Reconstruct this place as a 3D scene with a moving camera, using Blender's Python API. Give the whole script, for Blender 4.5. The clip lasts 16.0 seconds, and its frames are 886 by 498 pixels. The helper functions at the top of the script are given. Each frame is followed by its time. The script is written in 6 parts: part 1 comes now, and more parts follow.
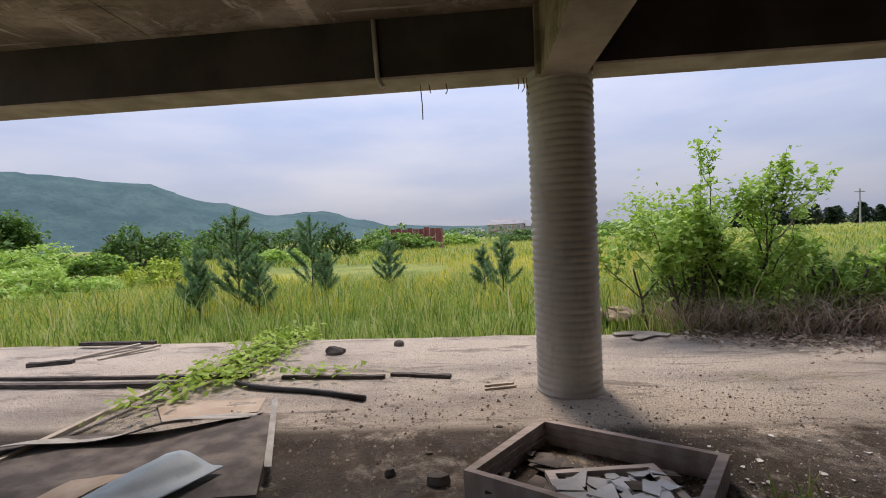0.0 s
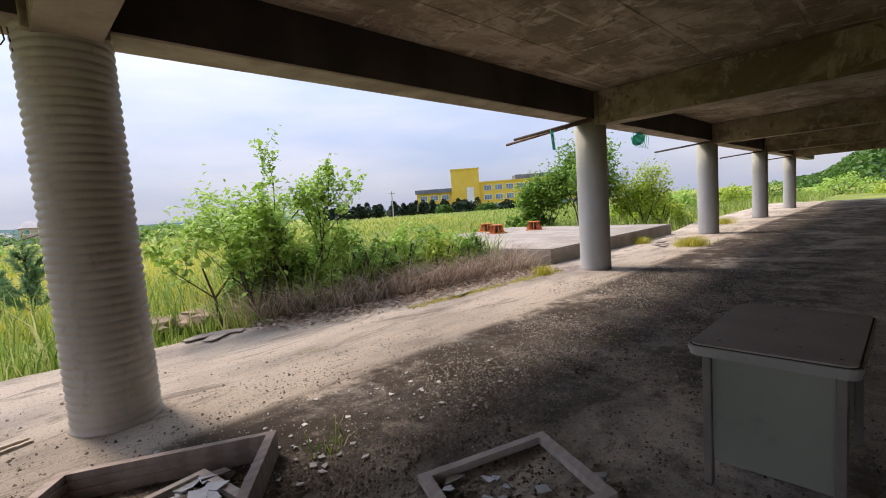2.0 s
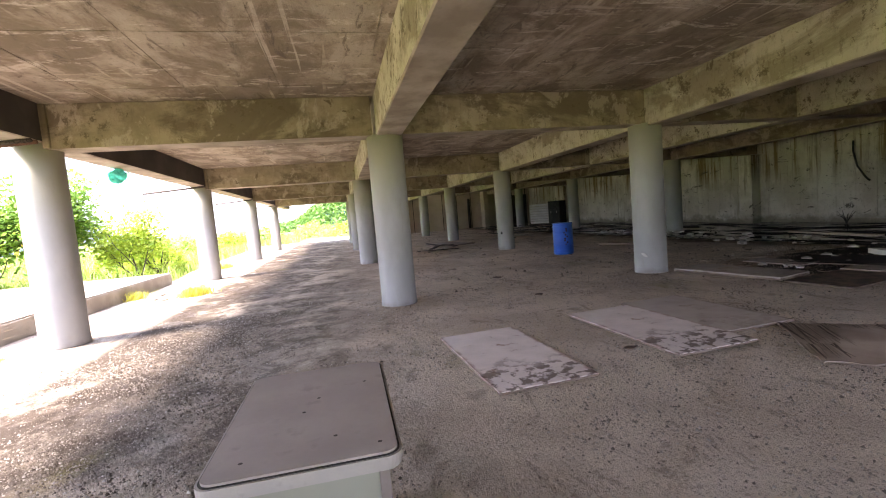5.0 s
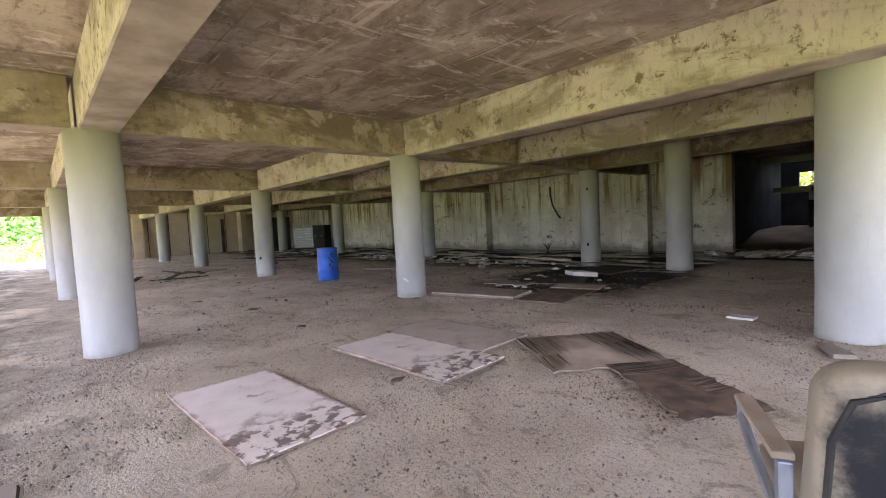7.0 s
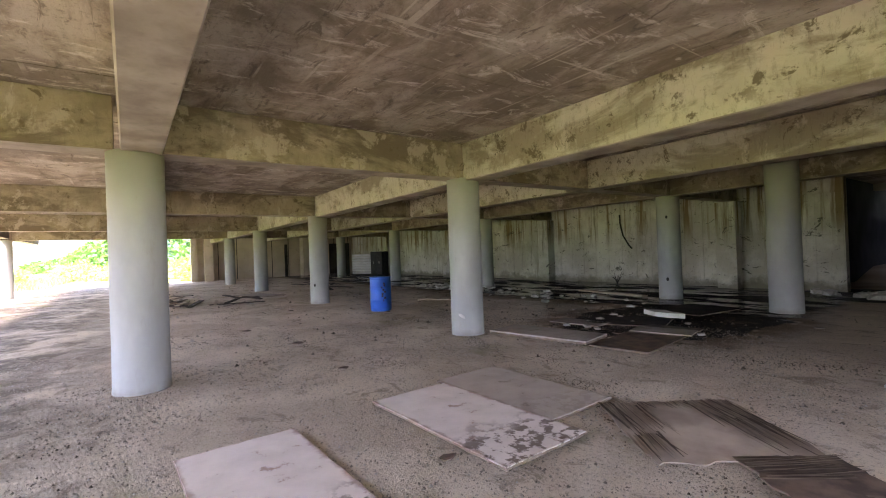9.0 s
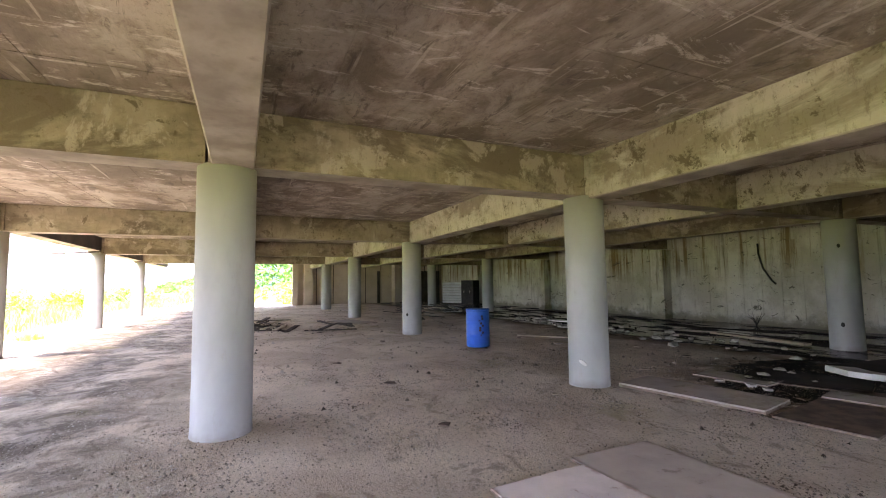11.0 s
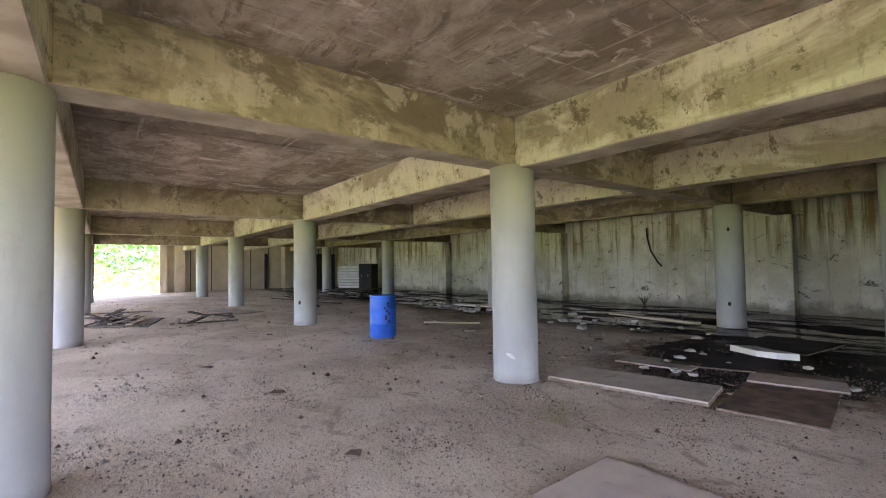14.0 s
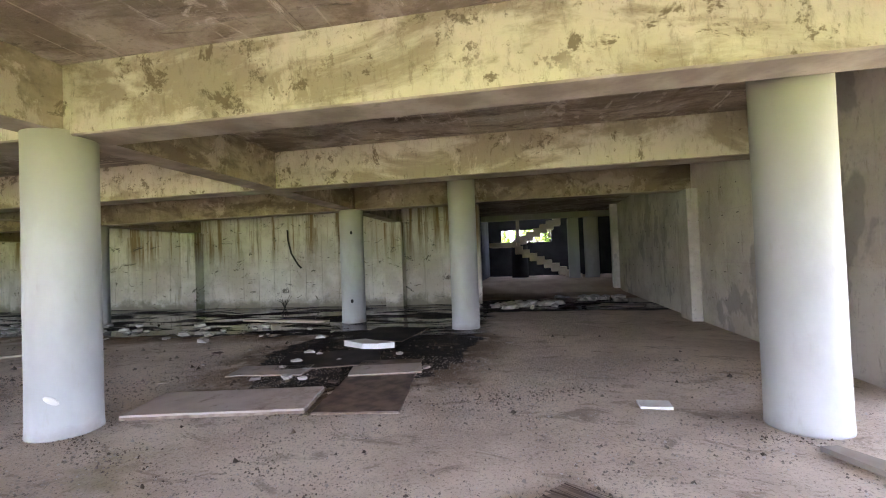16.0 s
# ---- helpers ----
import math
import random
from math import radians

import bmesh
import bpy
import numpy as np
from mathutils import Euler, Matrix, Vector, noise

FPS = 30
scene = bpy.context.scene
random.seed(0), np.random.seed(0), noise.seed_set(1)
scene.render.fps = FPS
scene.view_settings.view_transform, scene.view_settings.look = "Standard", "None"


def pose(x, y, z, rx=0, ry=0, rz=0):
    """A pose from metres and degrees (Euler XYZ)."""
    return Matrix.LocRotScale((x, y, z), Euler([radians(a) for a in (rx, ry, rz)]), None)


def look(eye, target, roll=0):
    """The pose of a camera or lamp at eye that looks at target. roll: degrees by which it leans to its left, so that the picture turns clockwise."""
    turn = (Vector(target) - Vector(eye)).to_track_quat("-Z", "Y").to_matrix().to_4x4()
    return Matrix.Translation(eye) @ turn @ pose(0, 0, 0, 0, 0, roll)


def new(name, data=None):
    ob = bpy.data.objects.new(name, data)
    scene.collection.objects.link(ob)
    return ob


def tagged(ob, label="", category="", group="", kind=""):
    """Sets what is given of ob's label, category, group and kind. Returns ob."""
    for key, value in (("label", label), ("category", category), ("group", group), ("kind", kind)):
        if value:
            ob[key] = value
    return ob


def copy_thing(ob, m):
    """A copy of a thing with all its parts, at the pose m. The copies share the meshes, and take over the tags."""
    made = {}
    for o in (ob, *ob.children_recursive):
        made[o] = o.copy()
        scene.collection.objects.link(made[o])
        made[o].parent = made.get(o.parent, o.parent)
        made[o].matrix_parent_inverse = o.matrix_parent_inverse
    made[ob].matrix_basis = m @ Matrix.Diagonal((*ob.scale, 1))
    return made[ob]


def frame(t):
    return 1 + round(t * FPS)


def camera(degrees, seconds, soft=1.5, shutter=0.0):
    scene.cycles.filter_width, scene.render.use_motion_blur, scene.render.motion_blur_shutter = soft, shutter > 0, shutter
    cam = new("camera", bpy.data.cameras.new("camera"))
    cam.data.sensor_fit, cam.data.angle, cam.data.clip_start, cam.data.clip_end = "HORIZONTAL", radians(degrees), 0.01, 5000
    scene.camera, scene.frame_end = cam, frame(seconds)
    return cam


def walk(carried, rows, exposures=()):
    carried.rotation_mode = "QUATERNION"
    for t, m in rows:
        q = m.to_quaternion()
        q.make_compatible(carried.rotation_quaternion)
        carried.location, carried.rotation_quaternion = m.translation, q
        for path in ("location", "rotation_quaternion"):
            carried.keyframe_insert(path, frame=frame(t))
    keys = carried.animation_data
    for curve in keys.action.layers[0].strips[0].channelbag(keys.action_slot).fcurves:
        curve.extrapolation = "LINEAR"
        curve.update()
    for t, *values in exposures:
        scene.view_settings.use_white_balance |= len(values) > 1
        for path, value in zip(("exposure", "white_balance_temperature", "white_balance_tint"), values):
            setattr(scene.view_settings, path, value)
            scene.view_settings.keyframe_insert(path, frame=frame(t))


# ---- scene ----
cam = camera(89.5, 16.0, 1.0)
METRES, EYE, TILT, LEAN, TURN = 6.3, 1.5, 0.0, 0.0, 4.6
ROWS = [
    (0.0, 0.0, 0.0, 0.0, -0.09, -1.88, 2.6),
    (0.5, 0.0175, 0.0007, -0.0008, -14.3, -2.76, 3.64),
    (1.0, 0.0295, -0.0009, -0.0028, -27.18, -3.78, 4.19),
    (1.5, 0.0359, -0.0073, -0.0043, -38.53, -4.53, 4.15),
    (2.0, 0.0489, -0.0134, -0.0055, -49.32, -5.28, 4.19),
    (2.5, 0.0762, -0.0122, -0.0058, -59.31, -5.2, 3.92),
    (3.0, 0.102, -0.0093, -0.0046, -67.98, -5.54, 4.01),
    (3.5, 0.1239, 0.0056, -0.0076, -77.99, -5.86, 4.12),
    (4.0, 0.1445, 0.0213, -0.0047, -88.61, -5.75, 5.0),
    (4.5, 0.1634, 0.0205, -0.0054, -98.41, -5.1, 5.28),
    (5.0, 0.1956, 0.0088, -0.0046, -107.75, -4.51, 4.82),
    (7.5, 0.2649, -0.0539, -0.0047, -139.06, -3.14, 2.75),
    (8.0, 0.2793, -0.0821, 0.0003, -135.4, -1.48, 2.12),
    (8.5, 0.312, -0.1036, -0.0034, -132.38, -0.15, 2.05),
    (9.0, 0.3571, -0.1277, 0.0033, -129.8, 0.38, 2.11),
    (9.5, 0.394, -0.1503, -0.0, -125.67, 1.06, 1.72),
    (10.0, 0.4326, -0.1749, 0.0039, -121.25, 1.64, 0.59),
    (12.5, 0.6690, -0.1990, 0.0095, -118.20, 5.50, 0.55),
    (13.0, 0.6943, -0.2060, 0.0086, -121.05, 4.30, 0.7),
    (13.5, 0.7100, -0.2350, 0.0074, -125.95, 3.50, 0.55),
    (14.0, 0.7140, -0.2640, 0.0056, -132.00, 2.08, 0.93),
    (14.5, 0.7189, -0.2894, 0.0023, -140.43, 2.26, 0.72),
    (15.0, 0.7195, -0.3238, 0.0035, -152.37, 2.1, 1.63),
    (15.5, 0.7009, -0.3637, -0.0006, -163.64, 1.75, 1.71),
    (16.0, 0.6719, -0.4026, 0.0001, -173.69, 1.33, 2.17),
]
# the picture brightens as the view turns from the daylight into the dark hall
EXPOSURES = [(0.0, 0.15, 7300, 20), (0.5, 0.22, 7350, 20), (1.0, 0.12, 7300, 19), (1.5, 0.28, 7400, 19), (2.5, 0.8, 7300, 20), (3.5, 1.25, 7200, 22), (4.2, 2.05, 7200, 24), (5.0, 3.2, 7400, 26), (7.5, 4.15, 7200, 26), (8.2, 4.1, 7200, 26), (9.0, 3.95, 7200, 26), (10.0, 3.95, 7200, 26), (12.5, 4.1, 7200, 26), (13.5, 4.25, 7000, 26), (14.5, 4.8, 6700, 26), (15.5, 5.05, 6800, 27), (16.0, 5.05, 6850, 27)]
walk(cam, [(t, pose(0, 0, EYE, TILT, LEAN, TURN) @ pose(METRES * x, METRES * y, METRES * z, 90 + pitch, roll, yaw)) for t, x, y, z, yaw, pitch, roll in ROWS], EXPOSURES)

# ---- world and sun: a bright, hazy overcast day ----
world = bpy.data.worlds.new("world")
scene.world = world
world.use_nodes = True
wn, wl = world.node_tree.nodes, world.node_tree.links
sky = wn.new("ShaderNodeTexSky")
sky.sky_type = "NISHITA"
sky.sun_disc = False
sky.sun_elevation = radians(55)
sky.sun_rotation = radians(-12)
sky_map = wn.new("ShaderNodeTexCoord")
stretch = wn.new("ShaderNodeMapping")
stretch.inputs["Scale"].default_value = (1.2, 1.2, 5.0)
cloud = wn.new("ShaderNodeTexNoise")
cloud.inputs["Scale"].default_value = 1.6
cloud.inputs["Detail"].default_value = 6
cloud.inputs["Roughness"].default_value = 0.5
ramp = wn.new("ShaderNodeValToRGB")
ramp.color_ramp.elements[0].position, ramp.color_ramp.elements[0].color = 0.35, (3.6, 4.9, 7.6, 1)
ramp.color_ramp.elements[1].position, ramp.color_ramp.elements[1].color = 0.72, (6.2, 7.0, 8.6, 1)
mix = wn.new("ShaderNodeMix")
mix.data_type = "RGBA"
mix.inputs["Factor"].default_value = 0.8
wl.new(sky_map.outputs["Generated"], stretch.inputs["Vector"])
wl.new(stretch.outputs["Vector"], cloud.inputs["Vector"])
wl.new(cloud.outputs["Fac"], ramp.inputs["Fac"])
wl.new(sky.outputs["Color"], mix.inputs["A"])
wl.new(ramp.outputs["Color"], mix.inputs["B"])
# an overcast sky is brighter overhead than at the horizon
split = wn.new("ShaderNodeSeparateXYZ")
grade = wn.new("ShaderNodeMapRange")
grade.inputs["From Min"].default_value, grade.inputs["From Max"].default_value = 0.05, 0.9
grade.inputs["To Min"].default_value, grade.inputs["To Max"].default_value = 0.75, 2.4
lift = wn.new("ShaderNodeVectorMath")
lift.operation = "SCALE"
wl.new(sky_map.outputs["Generated"], split.inputs[0])
wl.new(split.outputs["Z"], grade.inputs["Value"])
wl.new(mix.outputs["Result"], lift.inputs[0])
wl.new(grade.outputs["Result"], lift.inputs["Scale"])
wl.new(lift.outputs["Vector"], wn["Background"].inputs["Color"])
wn["Background"].inputs["Strength"].default_value = 0.1
sun = new("sun", bpy.data.lights.new("sun", "SUN"))
sun.data.energy, sun.data.angle, sun.data.color = 2.8, radians(14), (1.0, 0.96, 0.9)
sun.matrix_world = look((-6, 30, 43), (0, 0, 0))


# ---- materials ----
class Mat:
    """A node material put together step by step, on object coordinates in metres."""

    def __init__(self, name, rough=0.85, metal=0.0, spec=0.3):
        self.m = bpy.data.materials.new(name)
        self.m.use_nodes = True
        self.n, self.l = self.m.node_tree.nodes, self.m.node_tree.links
        self.b = self.n["Principled BSDF"]
        self.b.inputs["Roughness"].default_value = rough
        self.b.inputs["Metallic"].default_value = metal
        self.b.inputs["Specular IOR Level"].default_value = spec
        self.co = self.n.new("ShaderNodeTexCoord").outputs["Object"]

    def put(self, socket, value):
        if isinstance(value, bpy.types.NodeSocket):
            self.l.new(value, socket)
        elif isinstance(value, tuple) and len(value) == 3 and socket.type == "RGBA":
            socket.default_value = (*value, 1)
        else:
            socket.default_value = value

    def mapped(self, scale):
        node = self.n.new("ShaderNodeMapping")
        node.inputs["Scale"].default_value = scale
        self.l.new(self.co, node.inputs["Vector"])
        return node.outputs["Vector"]

    def noise(self, scale, detail=5, rough=0.55, stretch=None, lo=None, hi=None, warp=0.0):
        node = self.n.new("ShaderNodeTexNoise")
        node.inputs["Scale"].default_value = scale
        node.inputs["Detail"].default_value = detail
        node.inputs["Roughness"].default_value = rough
        node.inputs["Distortion"].default_value = warp
        self.l.new(self.mapped(stretch) if stretch else self.co, node.inputs["Vector"])
        return self.step(node.outputs["Fac"], lo, hi) if lo is not None else node.outputs["Fac"]

    def voronoi(self, scale, lo, hi, feature="F1"):
        node = self.n.new("ShaderNodeTexVoronoi")
        node.feature = feature
        node.inputs["Scale"].default_value = scale
        self.l.new(self.co, node.inputs["Vector"])
        return self.step(node.outputs["Distance"], lo, hi)

    def step(self, value, lo, hi):
        node = self.n.new("ShaderNodeMapRange")
        node.interpolation_type = "SMOOTHSTEP"
        node.inputs["From Min"].default_value, node.inputs["From Max"].default_value = lo, hi
        self.put(node.inputs["Value"], value)
        return node.outputs["Result"]

    def math(self, op, a, b=0.0):
        node = self.n.new("ShaderNodeMath")
        node.operation = op
        self.put(node.inputs[0], a)
        self.put(node.inputs[1], b)
        return node.outputs[0]

    def axis(self, name):
        node = self.n.new("ShaderNodeSeparateXYZ")
        self.l.new(self.co, node.inputs[0])
        return node.outputs[name]

    def mix(self, fac, a, b, blend="MIX"):
        node = self.n.new("ShaderNodeMix")
        node.data_type, node.blend_type = "RGBA", blend
        self.put(node.inputs["Factor"], fac)
        self.put(node.inputs["A"], a)
        self.put(node.inputs["B"], b)
        return node.outputs["Result"]

    def island(self):
        return self.n.new("ShaderNodeNewGeometry").outputs["Random Per Island"]

    def random(self):
        return self.n.new("ShaderNodeObjectInfo").outputs["Random"]

    def colour(self, value):
        self.put(self.b.inputs["Base Color"], value)
        return self

    def rough(self, value):
        self.put(self.b.inputs["Roughness"], value)
        return self

    def bump(self, height, strength=0.4, distance=0.01):
        node = self.n.new("ShaderNodeBump")
        node.inputs["Strength"].default_value, node.inputs["Distance"].default_value = strength, distance
        self.put(node.inputs["Height"], height)
        self.l.new(node.outputs["Normal"], self.b.inputs["Normal"])
        return self


def plain(name, a, b, scale=6.0, rough=0.7, metal=0.0, grain=60.0, strength=0.2, stretch=None, spec=0.3):
    """Two tones in large and small patches with a fine grain."""
    m = Mat(name, rough, metal, spec)
    c = m.mix(m.noise(scale, lo=0.35, hi=0.68, stretch=stretch), a, b)
    dark = tuple(v * 0.6 for v in a)
    m.colour(m.mix(m.math("MULTIPLY", m.noise(scale * 4, lo=0.55, hi=0.8, stretch=stretch), 0.5), c, dark))
    m.bump(m.noise(grain, 3, stretch=stretch), strength, 0.004)
    return m.m


def ceiling_concrete():
    """Shuttered soffit: brown stains, pale lime marks and darker boards."""
    m = Mat("board_marked_concrete", 0.9)
    c = m.mix(m.noise(1.1, 9, 0.68, (0.75, 1.2, 1), 0.40, 0.60, 0.5), (0.20, 0.155, 0.108), (0.40, 0.335, 0.26))
    c = m.mix(m.math("MULTIPLY", m.noise(0.42, 6, 0.62, None, 0.46, 0.60, 0.4), 0.65), c, (0.15, 0.115, 0.082))
    c = m.mix(m.math("MULTIPLY", m.noise(2.3, 8, 0.72, (1.5, 0.55, 1), 0.55, 0.64, 0.9), 0.75), c, (0.58, 0.50, 0.41))
    c = m.mix(m.math("MULTIPLY", m.noise(3.4, 8, 0.74, (0.5, 1.6, 1), 0.55, 0.64, 0.8), 0.7), c, (0.105, 0.08, 0.058))
    lines = m.math("MAXIMUM", m.noise(3.0, 3, 0.5, (0.08, 3.5, 1), 0.64, 0.68), m.noise(3.0, 3, 0.5, (3.5, 0.08, 1), 0.66, 0.70))
    c = m.mix(m.math("MULTIPLY", m.math("MULTIPLY", lines, m.noise(0.7, 4, 0.6, None, 0.45, 0.6)), 0.6), c, (0.56, 0.48, 0.38))
    m.colour(m.mix(m.math("MULTIPLY", m.noise(16, 7, 0.8, None, 0.52, 0.66), 0.5), c, (0.13, 0.10, 0.075)))
    return m.bump(m.math("ADD", m.noise(7, 6, 0.7, (0.6, 2, 1)), m.math("MULTIPLY", m.noise(60, 3), 0.4)), 0.6, 0.015).m


def beam_concrete(name, green):
    """Concrete with a thin yellow-green skin of algae, and darker bare patches with crisp borders."""
    m = Mat(name, 0.9)
    # without green: a darker brown copy holding the cross beams' weaker light
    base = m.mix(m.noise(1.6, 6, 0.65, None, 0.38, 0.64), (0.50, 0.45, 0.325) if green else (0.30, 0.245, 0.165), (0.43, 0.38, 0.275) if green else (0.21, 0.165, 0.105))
    patch = m.noise(0.62, 8, 0.66, (0.7, 0.7, 1.5), 0.48, 0.585, 0.6)
    c = m.mix(m.math("MULTIPLY", patch, 0.85), base, (0.23, 0.19, 0.12) if green else (0.12, 0.09, 0.055))
    c = m.mix(m.math("MULTIPLY", m.noise(1.5, 8, 0.7, (1, 1, 0.8), 0.54, 0.60, 0.5), 0.6), c, (0.50, 0.43, 0.325) if green else (0.40, 0.335, 0.255))
    c = m.mix(m.math("MULTIPLY", m.noise(2.9, 8, 0.72, None, 0.585, 0.64, 0.5), 0.85), c, (0.115, 0.085, 0.045))
    speck = m.math("MULTIPLY", m.noise(6.5, 8, 0.75, None, 0.54, 0.61), m.noise(0.7, 4, 0.5, None, 0.42, 0.58))
    c = m.mix(m.math("MULTIPLY", speck, 0.8), c, (0.105, 0.08, 0.045))
    m.colour(m.mix(m.math("MULTIPLY", m.noise(15, 7, 0.78, (1, 1, 0.3), 0.51, 0.68), 0.5), c, (0.14, 0.11, 0.07)))
    return m.bump(m.math("ADD", m.noise(5, 6, 0.6), m.math("MULTIPLY", m.noise(60, 3), 0.4)), 0.5, 0.014).m


def column_paint():
    m = Mat("column_render", 0.75)
    c = m.mix(m.noise(1.2, 5, 0.6, (1, 1, 0.5), 0.36, 0.66), (0.34, 0.345, 0.34), (0.42, 0.425, 0.42))
    c = m.mix(m.step(m.math("ADD", m.axis("Z"), m.noise(1.6, 4)), 1.9, 3.6), c, (0.37, 0.355, 0.27))
    foot = m.step(m.math("ADD", m.axis("Z"), m.math("MULTIPLY", m.noise(5, 5), 0.4)), 0.36, 0.14)
    c = m.mix(m.math("MULTIPLY", foot, 0.6), c, (0.22, 0.20, 0.17))
    m.colour(m.mix(m.math("MULTIPLY", m.noise(9, 6, 0.7, (1, 1, 0.3), 0.56, 0.75), 0.35), c, (0.30, 0.28, 0.24)))
    return m.bump(m.math("ADD", m.noise(4, 5), m.math("MULTIPLY", m.noise(50, 3), 0.3)), 0.25, 0.008).m


def ribbed_paint():
    m = Mat("ribbed_pipe_cast", 0.6)
    c = m.mix(m.noise(2.2, 5, 0.6, (1, 1, 0.4), 0.38, 0.66), (0.40, 0.36, 0.30), (0.50, 0.46, 0.39))
    m.colour(m.mix(m.math("MULTIPLY", m.noise(8, 6, 0.7, (1, 1, 0.4), 0.52, 0.75), 0.5), c, (0.22, 0.18, 0.14)))
    return m.bump(m.noise(40, 4), 0.3, 0.006).m


def wall_concrete():
    m = Mat("stained_wall_concrete", 0.9)
    z = m.axis("Z")
    c = m.mix(m.noise(0.7, 7, 0.66, None, 0.4, 0.62), (0.50, 0.465, 0.39), (0.66, 0.63, 0.565))
    damp = m.math("MULTIPLY", m.noise(0.45, 6, 0.62, (1, 1, 0.6), 0.48, 0.6, 0.4), 0.55)
    c = m.mix(damp, c, (0.38, 0.345, 0.27))
    runs = m.math("MULTIPLY", m.noise(3.2, 6, 0.65, (1, 1, 0.05), 0.47, 0.60), m.step(m.math("ADD", z, m.noise(1.4, 4, 0.6, (1, 1, 0.1))), 1.7, 3.0))
    c = m.mix(m.math("MULTIPLY", runs, 0.9), c, (0.20, 0.125, 0.05))
    c = m.mix(m.math("MULTIPLY", m.noise(2.6, 6, 0.7, (1, 1, 0.07), 0.58, 0.68), 0.6), c, (0.19, 0.165, 0.12))
    c = m.mix(m.math("MULTIPLY", m.noise(2.2, 8, 0.75, (0.8, 0.8, 1.4), 0.58, 0.635, 1.2), 0.85), c, (0.075, 0.068, 0.055))
    c = m.mix(m.math("MULTIPLY", m.step(m.math("ADD", z, m.math("MULTIPLY", m.noise(1.9, 6, 0.7), 0.9)), 0.85, 0.52), 0.8), c, (0.15, 0.14, 0.10))
    m.colour(m.mix(m.math("MULTIPLY", m.noise(13, 6, 0.75, (1, 1, 0.5), 0.54, 0.72), 0.5), c, (0.20, 0.18, 0.14)))
    return m.bump(m.math("ADD", m.noise(3, 6), m.math("MULTIPLY", m.noise(45, 3), 0.4)), 0.4, 0.012).m


def side_concrete():
    """Taupe shuttered wall with darker patched areas."""
    m = Mat("patched_side_wall", 0.9)
    c = m.mix(m.noise(0.9, 7, 0.66, None, 0.4, 0.62), (0.44, 0.395, 0.335), (0.56, 0.515, 0.45))
    c = m.mix(m.math("MULTIPLY", m.noise(0.7, 5, 0.6, (1, 1, 0.7), 0.55, 0.585, 0.2), 0.6), c, (0.25, 0.235, 0.215))
    c = m.mix(m.math("MULTIPLY", m.noise(3.5, 7, 0.72, (1, 1, 0.3), 0.57, 0.66, 0.3), 0.5), c, (0.24, 0.205, 0.16))
    m.colour(m.mix(m.math("MULTIPLY", m.noise(14, 6, 0.75, None, 0.54, 0.70), 0.4), c, (0.22, 0.19, 0.155)))
    return m.bump(m.math("ADD", m.noise(3, 6), m.math("MULTIPLY", m.noise(45, 3), 0.4)), 0.4, 0.012).m


